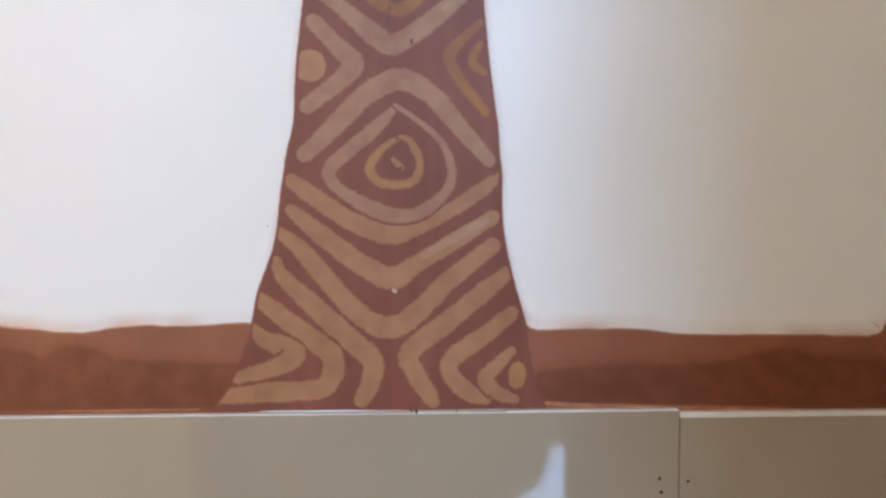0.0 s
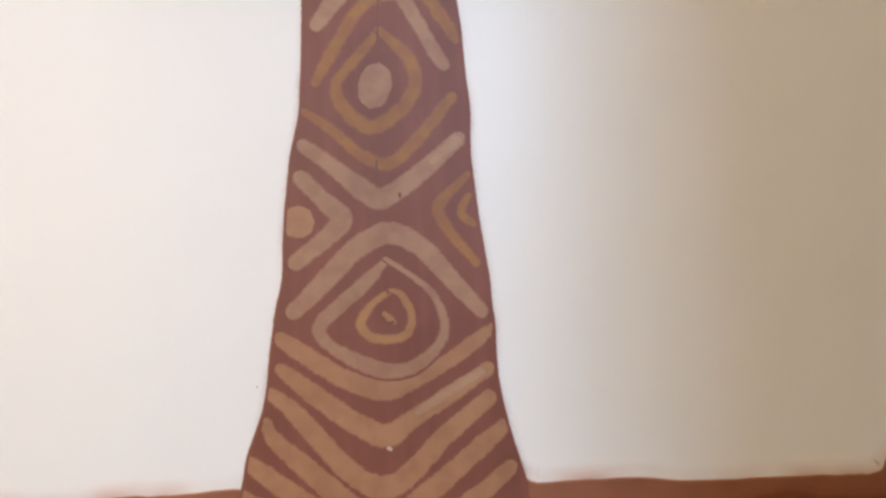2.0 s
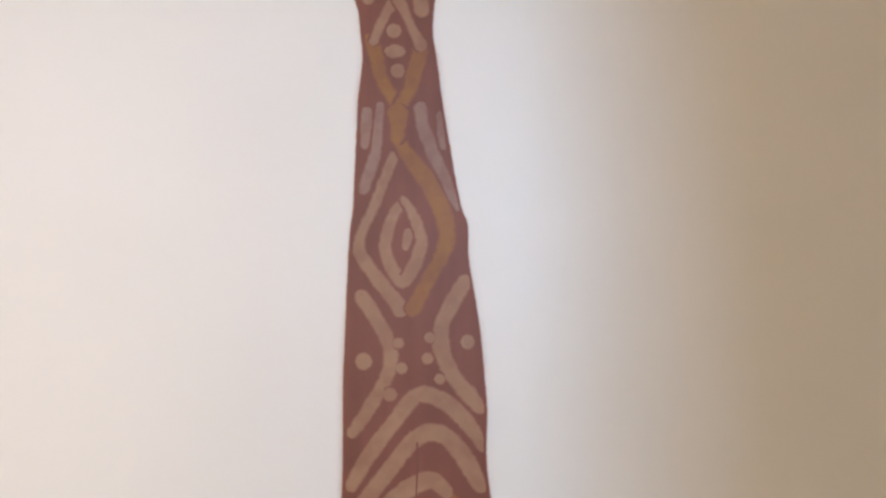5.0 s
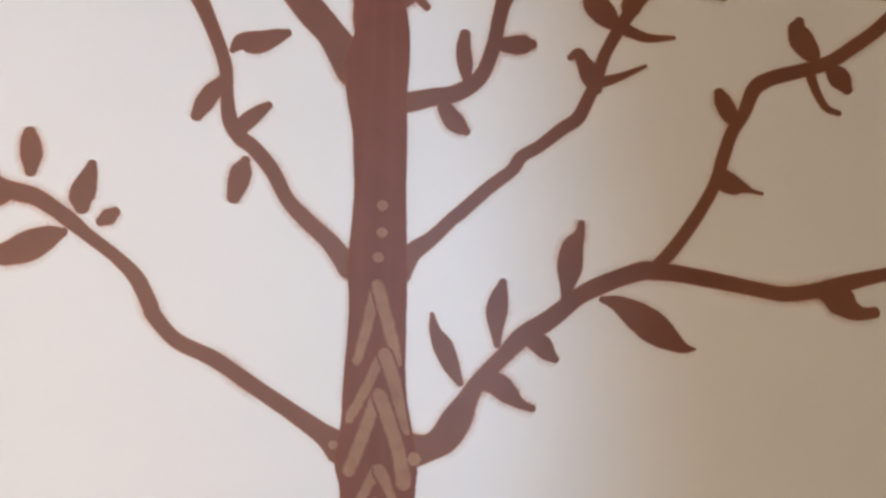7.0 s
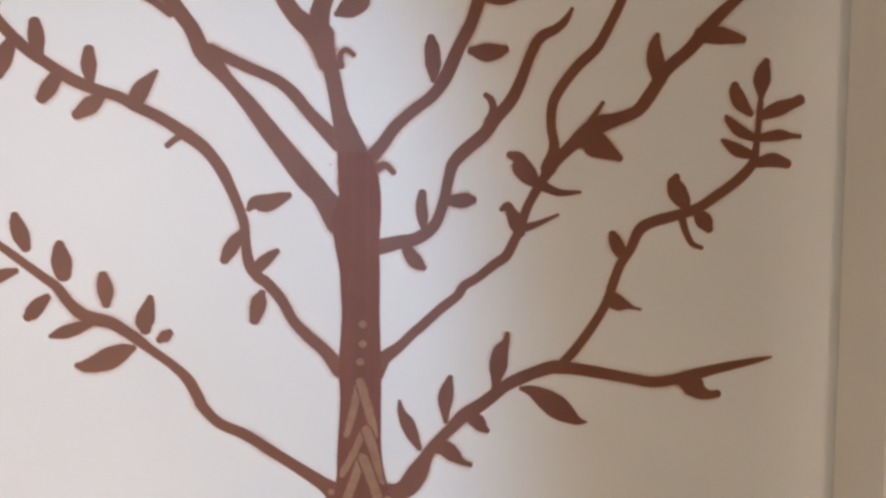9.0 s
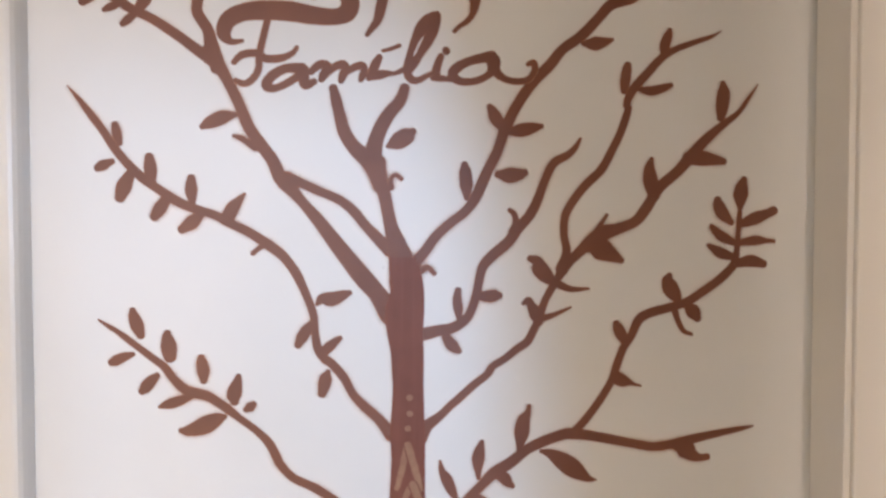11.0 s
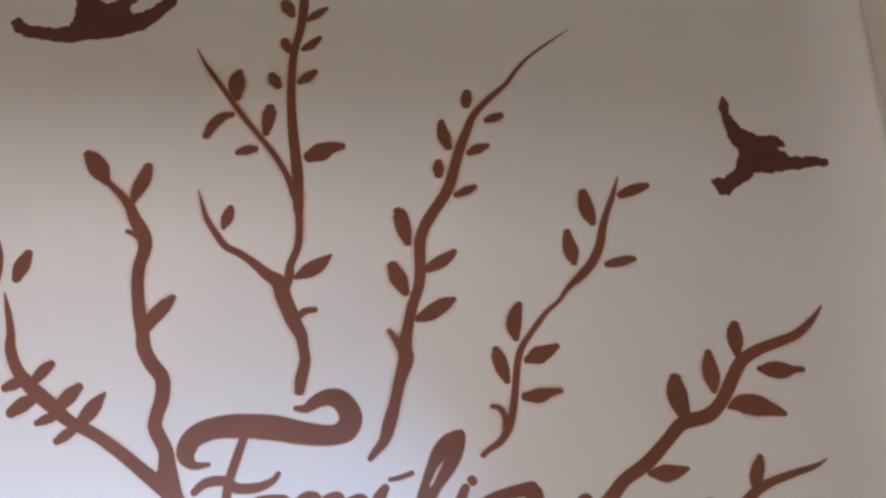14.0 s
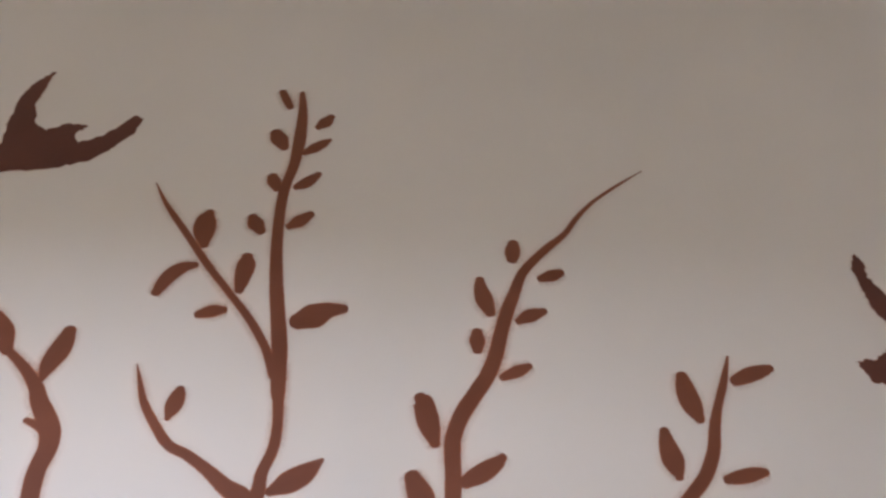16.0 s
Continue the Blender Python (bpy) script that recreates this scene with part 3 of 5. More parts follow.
painted_leaf(branch, (-0.3762, 1.3504, 0.0103), (-0.386, 1.3413, 0.0187), (-0.3952, 1.3307, 0.0188), (-0.3998, 1.3262, 0.0121))
painted_leaf(branch, (-0.3202, 1.3183, 0.0065), (-0.3314, 1.3151, 0.0138), (-0.3475, 1.3093, 0.0179), (-0.3616, 1.3052, 0.0146), (-0.3724, 1.302, 0.0065))
painted_leaf(branch, (-0.2718, 1.2868, 0.009), (-0.2831, 1.2827, 0.0213), (-0.3013, 1.2737, 0.0294), (-0.3175, 1.2672, 0.0228), (-0.3316, 1.264, 0.0163), (-0.3405, 1.2648, 0.0081))
branch = painted_branch([(-0.509, 1.797, 0.0017), (-0.49, 1.775, 0.0086), (-0.474, 1.754, 0.0121), (-0.455, 1.729, 0.013), (-0.436, 1.7, 0.0139), (-0.417, 1.677, 0.0147), (-0.394, 1.655, 0.0148), (-0.371, 1.639, 0.0139), (-0.342, 1.62, 0.0156), (-0.314, 1.608, 0.0148), (-0.285, 1.599, 0.0139), (-0.262, 1.587, 0.0148), (-0.233, 1.573, 0.0148), (-0.205, 1.555, 0.0165), (-0.181, 1.537, 0.0157), (-0.162, 1.513, 0.0157), (-0.149, 1.487, 0.014), (-0.134, 1.448, 0.0131), (-0.131, 1.419, 0.0125), (-0.127, 1.394, 0.0144), (-0.117, 1.378, 0.0144), (-0.105, 1.369, 0.0145), (-0.087, 1.348, 0.0145), (-0.072, 1.321, 0.0139), (-0.054, 1.302, 0.0159), (-0.032, 1.282, 0.0165), (-0.014, 1.259, 0.0217)], twigs=[[(-0.199, 1.554, 0.0104), (-0.213, 1.55, 0.0087), (-0.226, 1.54, 0.0078)]])
painted_leaf(branch, (-0.4297, 1.7095, 0.0107), (-0.4335, 1.7244, 0.0167), (-0.4361, 1.7369, 0.0119))
painted_leaf(branch, (-0.4412, 1.681, 0.0095), (-0.4543, 1.6757, 0.0167), (-0.4632, 1.6715, 0.0131))
painted_leaf(branch, (-0.4134, 1.662, 0.0155), (-0.4227, 1.6442, 0.025), (-0.4296, 1.6265, 0.0178))
painted_leaf(branch, (-0.381, 1.6513, 0.0154), (-0.3825, 1.6708, 0.0214), (-0.3839, 1.6868, 0.0155))
painted_leaf(branch, (-0.3569, 1.6264, 0.0154), (-0.3685, 1.6087, 0.0213), (-0.3767, 1.5969, 0.0154))
painted_leaf(branch, (-0.3187, 1.6193, 0.0118), (-0.3201, 1.6382, 0.0202), (-0.3197, 1.6547, 0.0142))
painted_leaf(branch, (-0.3042, 1.5998, 0.0106), (-0.3189, 1.5881, 0.0225), (-0.3348, 1.5769, 0.0142))
painted_leaf(branch, (-0.2655, 1.5921, 0.0213), (-0.2568, 1.6086, 0.0213), (-0.2462, 1.6216, 0.013), (-0.238, 1.631, 0.0047))
painted_leaf(branch, (-0.1273, 1.4615, 0.0065), (-0.1195, 1.4691, 0.018), (-0.1037, 1.4696, 0.0224), (-0.088, 1.4753, 0.0159), (-0.0775, 1.4793, 0.0087))
painted_leaf(branch, (-0.1372, 1.4308, 0.0107), (-0.1445, 1.4208, 0.0178), (-0.152, 1.4086, 0.0177), (-0.1574, 1.3983, 0.012))
painted_leaf(branch, (-0.1173, 1.3878, 0.0156), (-0.1096, 1.3952, 0.0163), (-0.0995, 1.4038, 0.0128), (-0.0923, 1.4091, 0.0078))
painted_leaf(branch, (-0.1114, 1.3564, 0.0091), (-0.1147, 1.3468, 0.0199), (-0.1176, 1.3343, 0.0199), (-0.1205, 1.323, 0.0141))
branch = painted_branch([(-0.014, 1.447, 0.0366), (-0.0358, 1.4792, 0.0284), (-0.0568, 1.5032, 0.0293), (-0.0918, 1.5472, 0.0251), (-0.1248, 1.5902, 0.02), (-0.1508, 1.6202, 0.0166), (-0.1658, 1.6382, 0.0216), (-0.1758, 1.6512, 0.0282), (-0.1838, 1.6582, 0.0228), (-0.195, 1.683, 0.0196), (-0.212, 1.706, 0.0188), (-0.231, 1.734, 0.0188), (-0.245, 1.768, 0.0172), (-0.261, 1.801, 0.0173), (-0.277, 1.83, 0.0208), (-0.289, 1.852, 0.0226)], twigs=[[(-0.254, 1.72, 0.006), (-0.24, 1.715, 0.0104), (-0.221, 1.702, 0.0121)]])
painted_leaf(branch, (-0.2522, 1.7519, 0.0095), (-0.27, 1.7484, 0.0215), (-0.2908, 1.7401, 0.0191), (-0.3021, 1.7342, 0.0095))
branch = painted_branch([(-0.173, 1.658, 0.0156), (-0.1285, 1.6376, 0.0145), (-0.0935, 1.6226, 0.0145), (-0.0715, 1.6056, 0.0161), (-0.0505, 1.5806, 0.0162), (-0.0155, 1.5446, 0.021)])
branch = painted_branch([(-0.281, 1.831, 0.0191), (-0.313, 1.854, 0.0165), (-0.343, 1.876, 0.0157), (-0.379, 1.899, 0.0149), (-0.411, 1.914, 0.0149), (-0.437, 1.934, 0.0176), (-0.462, 1.953, 0.0176), (-0.485, 1.976, 0.015), (-0.499, 2.003, 0.0142), (-0.503, 2.025, 0.0107), (-0.511, 2.051, 0.008), (-0.521, 2.078, 0.0018)])
painted_leaf(branch, (-0.4621, 1.9645, 0.0133), (-0.4533, 1.9766, 0.017), (-0.4462, 1.9839, 0.0121))
painted_leaf(branch, (-0.4743, 1.9658, 0.0145), (-0.488, 1.9586, 0.0157), (-0.4952, 1.955, 0.0121))
painted_leaf(branch, (-0.4558, 1.9433, 0.0121), (-0.4707, 1.9343, 0.0205), (-0.4826, 1.9247, 0.0145))
painted_leaf(branch, (-0.4272, 1.9311, 0.0157), (-0.4165, 1.9449, 0.0205), (-0.4077, 1.9552, 0.0133))
painted_leaf(branch, (-0.4252, 1.922, 0.0097), (-0.4402, 1.9161, 0.0133), (-0.4498, 1.9119, 0.0084))
painted_leaf(branch, (-0.3968, 1.9128, 0.0157), (-0.3874, 1.9279, 0.0205), (-0.3803, 1.9399, 0.0145), (-0.3744, 1.9484, 0.0048))
painted_leaf(branch, (-0.4009, 1.9074, 0.0096), (-0.4128, 1.8978, 0.0145), (-0.4217, 1.8907, 0.0108))
painted_leaf(branch, (-0.5353, 2.0947, 0.0126), (-0.5384, 2.1126, 0.018), (-0.5417, 2.1318, 0.0166), (-0.5439, 2.1446, 0.0112))
painted_leaf(branch, (-0.5088, 2.0976, 0.0134), (-0.5054, 2.1141, 0.022), (-0.5008, 2.1306, 0.0134))
painted_leaf(branch, (-0.549, 2.074, 0.0159), (-0.5363, 2.0733, 0.0171))
branch = painted_branch([(-0.277, 1.825, 0.0243), (-0.287, 1.859, 0.0218), (-0.292, 1.881, 0.0175), (-0.3071, 1.906, 0.0179), (-0.3077, 1.9221, 0.0172), (-0.304, 1.9426, 0.0183), (-0.3067, 1.9676, 0.0186), (-0.3224, 1.9866, 0.018), (-0.3341, 2.006, 0.0182), (-0.3391, 2.028, 0.0176), (-0.3467, 2.0549, 0.017), (-0.3531, 2.087, 0.0164), (-0.3548, 2.1153, 0.0167), (-0.3508, 2.1395, 0.0179), (-0.3554, 2.159, 0.0191), (-0.371, 2.1839, 0.0165), (-0.3782, 2.1989, 0.0137), (-0.3929, 2.2169, 0.0109), (-0.4097, 2.2324, 0.009)], twigs=[[(-0.352, 2.147, 0.0107), (-0.363, 2.158, 0.0092), (-0.377, 2.164, 0.0062)]])
painted_leaf(branch, (-0.4152, 2.2366, 0.012), (-0.4263, 2.2535, 0.0263), (-0.4391, 2.2706, 0.0225), (-0.4461, 2.2776, 0.0123))
painted_leaf(branch, (-0.3749, 2.2066, 0.0069), (-0.372, 2.2221, 0.0178), (-0.3657, 2.2404, 0.021), (-0.3626, 2.259, 0.0131))
painted_leaf(branch, (-0.336, 2.0347, 0.0194), (-0.3261, 2.0482, 0.0205), (-0.3152, 2.0619, 0.0188), (-0.3072, 2.0725, 0.0099))
branch = painted_branch([(0.008, 1.496, 0.0505), (0.006, 1.521, 0.0416), (0.004, 1.526, 0.04), (-0.006, 1.557, 0.0295), (-0.014, 1.584, 0.0217), (-0.023, 1.628, 0.0199), (-0.031, 1.655, 0.0242), (-0.037, 1.676, 0.0346)])
branch = painted_branch([(-0.03, 1.645, 0.0237), (-0.038, 1.666, 0.0254), (-0.051, 1.685, 0.0255), (-0.07, 1.703, 0.0222), (-0.084, 1.725, 0.0205), (-0.091, 1.75, 0.0189), (-0.097, 1.776, 0.0172), (-0.101, 1.792, 0.0138)])
branch = painted_branch([(-0.028, 1.645, 0.022), (-0.036, 1.672, 0.0238), (-0.039, 1.7, 0.0256), (-0.03, 1.729, 0.0222), (-0.016, 1.753, 0.0206), (0.001, 1.773, 0.0189), (0.008, 1.792, 0.0155)], twigs=[[(-0.013, 1.641, 0.0104), (-0.013, 1.654, 0.0078), (-0.006, 1.66, 0.0078), (0.003, 1.654, 0.0069)], [(0.033, 1.514, 0.0122), (0.043, 1.518, 0.0096), (0.053, 1.509, 0.0078)]])
painted_leaf(branch, (-0.0171, 1.7039, 0.0083), (-0.0035, 1.7109, 0.0249), (0.0125, 1.7204, 0.0249), (0.0202, 1.7263, 0.0118))
branch = painted_branch([(0.036, 1.096, 0.041), (0.0563, 1.098, 0.0252), (0.0732, 1.1065, 0.027), (0.0851, 1.1237, 0.0286), (0.0935, 1.139, 0.0204), (0.102, 1.1543, 0.0158), (0.1123, 1.1663, 0.015), (0.1278, 1.1819, 0.0159), (0.1451, 1.1994, 0.018), (0.1648, 1.2117, 0.018), (0.1789, 1.2223, 0.0171), (0.1966, 1.2366, 0.0162), (0.2178, 1.2475, 0.0173), (0.2392, 1.2559, 0.0163), (0.2571, 1.2612, 0.0174), (0.2666, 1.261, 0.0174), (0.2878, 1.2593, 0.0164), (0.3268, 1.2526, 0.0155), (0.3617, 1.246, 0.0146), (0.388, 1.2416, 0.0146), (0.4143, 1.2444, 0.0147), (0.4406, 1.2507, 0.0157), (0.467, 1.2575, 0.0137), (0.4935, 1.2634, 0.0118), (0.5201, 1.2689, 0.00885), (0.5379, 1.2728, 0.00493), (0.545, 1.2745, 0.00146)], twigs=[[(0.4297, 1.2435, 0.02), (0.4416, 1.2369, 0.03), (0.4518, 1.2282, 0.02), (0.4629, 1.2247, 0.013), (0.4739, 1.2259, 0.011)]])
painted_leaf(branch, (0.0619, 1.2181, 0.0042), (0.0648, 1.2033, 0.011), (0.0725, 1.1884, 0.0186), (0.0801, 1.1714, 0.0152), (0.0878, 1.1565, 0.0068))
painted_leaf(branch, (0.1216, 1.1914, 0.0068), (0.1207, 1.2029, 0.0119), (0.1207, 1.2198, 0.0204), (0.1232, 1.2346, 0.017), (0.1266, 1.2482, 0.0076))
painted_leaf(branch, (0.1846, 1.2308, 0.0094), (0.1854, 1.2428, 0.0128), (0.1879, 1.2619, 0.0239), (0.1908, 1.281, 0.0213), (0.1972, 1.2937, 0.0111), (0.1993, 1.3043, 0.0068))
painted_leaf(branch, (0.1514, 1.1984, 0.017), (0.1612, 1.1919, 0.0196), (0.1677, 1.1842, 0.0154), (0.1741, 1.179, 0.0077))
painted_leaf(branch, (0.1073, 1.1584, 0.017), (0.1209, 1.1562, 0.0212), (0.1315, 1.1475, 0.0196), (0.1422, 1.1389, 0.0102), (0.1533, 1.1345, 0.0068))
painted_leaf(branch, (0.218, 1.234, 0.006), (0.2318, 1.2305, 0.0154), (0.2491, 1.2202, 0.0266), (0.2664, 1.2081, 0.0301), (0.2816, 1.1973, 0.0207), (0.2933, 1.1907, 0.0103), (0.3033, 1.1898, 0.0026))
branch = painted_branch([(0.2704, 1.2657, 0.0129), (0.2876, 1.2849, 0.0129), (0.3091, 1.3148, 0.0121), (0.3263, 1.3447, 0.0121), (0.334, 1.3681, 0.0129), (0.3434, 1.3938, 0.0129), (0.3562, 1.4143, 0.0129), (0.3669, 1.4379, 0.0147), (0.3843, 1.4487, 0.0147), (0.4148, 1.4574, 0.0139), (0.4411, 1.4662, 0.0139), (0.4654, 1.4822, 0.0139), (0.4917, 1.5018, 0.0139), (0.5114, 1.5235, 0.0131), (0.5157, 1.545, 0.0096), (0.5177, 1.5708, 0.0087), (0.5192, 1.5966, 0.0087), (0.52, 1.6095, 0.0061)], twigs=[[(0.422, 1.453, 0.0105), (0.427, 1.437, 0.0092), (0.436, 1.421, 0.0079), (0.448, 1.416, 0.0059)]])
painted_leaf(branch, (0.3328, 1.349, 0.0216), (0.3437, 1.3438, 0.0199), (0.3533, 1.3413, 0.0112), (0.3612, 1.3383, 0.0052), (0.3708, 1.3361, 0.0035))
painted_leaf(branch, (0.3486, 1.4023, 0.0104), (0.3416, 1.413, 0.0181), (0.3354, 1.4258, 0.0172), (0.3328, 1.4322, 0.0112))
painted_leaf(branch, (0.4281, 1.467, 0.0104), (0.4228, 1.4755, 0.0208), (0.4149, 1.4874, 0.0251), (0.4117, 1.4989, 0.0199), (0.4134, 1.5062, 0.0095))
painted_leaf(branch, (0.4392, 1.4619, 0.0096), (0.4471, 1.4542, 0.0209), (0.4524, 1.4478, 0.0217), (0.4569, 1.4405, 0.0122))
painted_leaf(branch, (0.5201, 1.6108, 0.0093), (0.5204, 1.6283, 0.0233), (0.5224, 1.643, 0.0187), (0.5255, 1.6535, 0.0093))
painted_leaf(branch, (0.5068, 1.5875, 0.0093), (0.4937, 1.6009, 0.0198), (0.4869, 1.615, 0.0175), (0.4859, 1.622, 0.0117))
painted_leaf(branch, (0.5242, 1.5858, 0.0128), (0.5418, 1.5933, 0.0198), (0.5612, 1.6009, 0.0151), (0.5706, 1.6055, 0.014))
painted_leaf(branch, (0.5121, 1.5567, 0.0105), (0.493, 1.566, 0.0163), (0.4793, 1.5788, 0.0105), (0.4759, 1.5835, 0.0047))
painted_leaf(branch, (0.5208, 1.5567, 0.0105), (0.5441, 1.5602, 0.0151), (0.5615, 1.5596, 0.0081), (0.572, 1.559, 0.0058))
painted_leaf(branch, (0.5088, 1.5352, 0.0116), (0.4914, 1.541, 0.0174), (0.4753, 1.5509, 0.0093), (0.4713, 1.5532, 0.0047))
painted_leaf(branch, (0.519, 1.5253, 0.0139), (0.5377, 1.5288, 0.0186), (0.5562, 1.5242, 0.0128))
branch = painted_branch([(0.03, 1.256, 0.026), (0.0428, 1.274, 0.0185), (0.0611, 1.2879, 0.0139), (0.078, 1.3047, 0.013), (0.0881, 1.3132, 0.013), (0.1134, 1.3364, 0.013), (0.1346, 1.3533, 0.0125), (0.143, 1.3658, 0.0125), (0.16, 1.3764, 0.0121), (0.1813, 1.3934, 0.0131), (0.1962, 1.4041, 0.0131), (0.2053, 1.4209, 0.0128), (0.2138, 1.44, 0.0119), (0.2214, 1.4634, 0.0119), (0.2286, 1.4783, 0.0119), (0.2372, 1.4932, 0.0128), (0.2478, 1.5102, 0.0137), (0.2606, 1.5273, 0.0145), (0.2778, 1.5445, 0.0171), (0.2959, 1.5607, 0.0214), (0.3131, 1.5716, 0.024), (0.3347, 1.5782, 0.018), (0.3607, 1.5892, 0.0163), (0.377, 1.6095, 0.0172), (0.397, 1.641, 0.0164), (0.424, 1.665, 0.0163), (0.443, 1.687, 0.018), (0.464, 1.711, 0.0163), (0.491, 1.735, 0.012), (0.514, 1.753, 0.0086), (0.53, 1.775, 0.0068), (0.545, 1.798, 0.0009)], twigs=[[(0.288, 1.548, 0.0142), (0.302, 1.575, 0.0097), (0.317, 1.599, 0.0052)], [(0.245, 1.492, 0.0129), (0.264, 1.485, 0.0097), (0.29, 1.486, 0.0039)], [(0.212, 1.438, 0.0129), (0.235, 1.445, 0.0084), (0.262, 1.457, 0.0039)]])
painted_leaf(branch, (0.295, 1.5531, 0.0214), (0.3079, 1.5469, 0.0343), (0.3231, 1.5386, 0.024), (0.3392, 1.5294, 0.0103))
painted_leaf(branch, (0.2359, 1.4944, 0.0094), (0.2264, 1.5037, 0.0221), (0.2156, 1.5163, 0.0255), (0.21, 1.528, 0.0179), (0.1998, 1.5322, 0.0093))
painted_leaf(branch, (0.2138, 1.4337, 0.0128), (0.2095, 1.4464, 0.0213), (0.2017, 1.4603, 0.0145), (0.1974, 1.4675, 0.0119), (0.1902, 1.4636, 0.0068))
painted_leaf(branch, (0.389, 1.6285, 0.0175), (0.3835, 1.649, 0.0234), (0.3814, 1.6695, 0.0176), (0.3845, 1.6842, 0.007))
painted_leaf(branch, (0.4913, 1.7988, 0.0083), (0.4928, 1.784, 0.02), (0.4907, 1.7633, 0.02), (0.4892, 1.7468, 0.0129))
painted_leaf(branch, (0.4414, 1.6853, 0.0211), (0.4618, 1.6853, 0.0234), (0.4794, 1.6829, 0.0176), (0.4939, 1.6805, 0.0105))
branch = painted_branch([(0.249, 1.516, 0.0208), (0.2545, 1.535, 0.0148), (0.2555, 1.548, 0.0132), (0.2515, 1.57, 0.0123), (0.2535, 1.598, 0.0131), (0.2665, 1.622, 0.014), (0.2855, 1.646, 0.014), (0.308, 1.668, 0.0138), (0.324, 1.697, 0.0129), (0.338, 1.727, 0.0129), (0.348, 1.759, 0.012), (0.346, 1.768, 0.012), (0.355, 1.789, 0.0138), (0.377, 1.814, 0.0138), (0.398, 1.837, 0.0122), (0.419, 1.85, 0.0104), (0.449, 1.861, 0.0087), (0.473, 1.869, 0.0061), (0.489, 1.878, 0.0009)])
painted_leaf(branch, (0.3418, 1.7874, 0.0106), (0.3432, 1.8022, 0.0165), (0.3458, 1.82, 0.0154), (0.347, 1.826, 0.0118))
painted_leaf(branch, (0.3678, 1.7891, 0.0094), (0.3842, 1.7873, 0.0153), (0.4019, 1.792, 0.013), (0.4126, 1.7961, 0.0083))
painted_leaf(branch, (0.4014, 1.8406, 0.0095), (0.4028, 1.8555, 0.0166), (0.4078, 1.8704, 0.0142), (0.4103, 1.8793, 0.0071))
branch = painted_branch([(0.033, 1.415, 0.0165), (0.0364, 1.4151, 0.0198), (0.0616, 1.4215, 0.0175), (0.0821, 1.4256, 0.0163), (0.1044, 1.442, 0.0147), (0.1162, 1.4711, 0.0141), (0.1222, 1.5002, 0.0142), (0.1281, 1.5205, 0.0158), (0.1429, 1.5371, 0.0168), (0.1664, 1.5575, 0.0168), (0.1812, 1.578, 0.0168), (0.199, 1.5984, 0.0158), (0.2109, 1.6218, 0.0148), (0.2229, 1.6541, 0.0138), (0.236, 1.6786, 0.0141), (0.2566, 1.6903, 0.0118), (0.2685, 1.7021, 0.0094), (0.2757, 1.7151, 0.0047)], twigs=[[(0.1723, 1.572, 0.0129), (0.1777, 1.5877, 0.01), (0.1754, 1.6, 0.0094), (0.1684, 1.6065, 0.007)]])
painted_leaf(branch, (0.0914, 1.4399, 0.0088), (0.0899, 1.4539, 0.0154), (0.0883, 1.4688, 0.0147), (0.0896, 1.483, 0.011))
painted_leaf(branch, (0.1229, 1.4743, 0.0133), (0.1356, 1.474, 0.0192), (0.1465, 1.4751, 0.0185), (0.1534, 1.4753, 0.0103))
painted_leaf(branch, (0.0713, 1.411, 0.0145), (0.0786, 1.4002, 0.0195), (0.0858, 1.3931, 0.0166), (0.0912, 1.3892, 0.0087))
branch = painted_branch([(0.019, 1.5156, 0.0189), (0.024, 1.5256, 0.0189), (0.04, 1.5446, 0.0164), (0.055, 1.5656, 0.0158), (0.078, 1.5866, 0.0152), (0.101, 1.6046, 0.0152), (0.117, 1.627, 0.0173), (0.133, 1.663, 0.0173), (0.149, 1.695, 0.0164), (0.16, 1.727, 0.0172), (0.178, 1.764, 0.0172), (0.202, 1.799, 0.0171), (0.23, 1.828, 0.0171), (0.248, 1.85, 0.0157), (0.277, 1.871, 0.0166), (0.302, 1.897, 0.0157), (0.322, 1.918, 0.0175), (0.3512, 1.927, 0.0176), (0.3667, 1.9392, 0.0161), (0.3792, 1.9577, 0.0163), (0.3901, 1.9784, 0.0165), (0.4029, 1.9975, 0.0159), (0.4233, 2.0104, 0.0144), (0.4452, 2.0192, 0.0136), (0.4718, 2.0302, 0.012), (0.491, 2.0457, 0.0095), (0.5042, 2.0613, 0.0052), (0.5098, 2.0694, 0.0018)])
painted_leaf(branch, (0.1027, 1.6247, 0.0082), (0.1021, 1.6435, 0.02), (0.1004, 1.6641, 0.0189), (0.0993, 1.6759, 0.0106))
painted_leaf(branch, (0.155, 1.7348, 0.0154), (0.1468, 1.7467, 0.0201), (0.141, 1.7585, 0.0154), (0.1375, 1.7639, 0.0095))
painted_leaf(branch, (0.1686, 1.7259, 0.0118), (0.1863, 1.7282, 0.0213), (0.204, 1.7318, 0.0165), (0.2164, 1.7341, 0.0083))
painted_leaf(branch, (0.1505, 1.6611, 0.0118), (0.1682, 1.6593, 0.0247), (0.1829, 1.661, 0.0188), (0.1911, 1.6634, 0.0118))
painted_leaf(branch, (0.2801, 1.859, 0.0083), (0.2966, 1.8589, 0.0214), (0.3114, 1.8612, 0.0154), (0.3233, 1.8647, 0.0059))
painted_leaf(branch, (0.3255, 1.9288, 0.016), (0.3205, 1.9448, 0.0243), (0.3183, 1.9612, 0.0237), (0.3183, 1.9728, 0.0149))
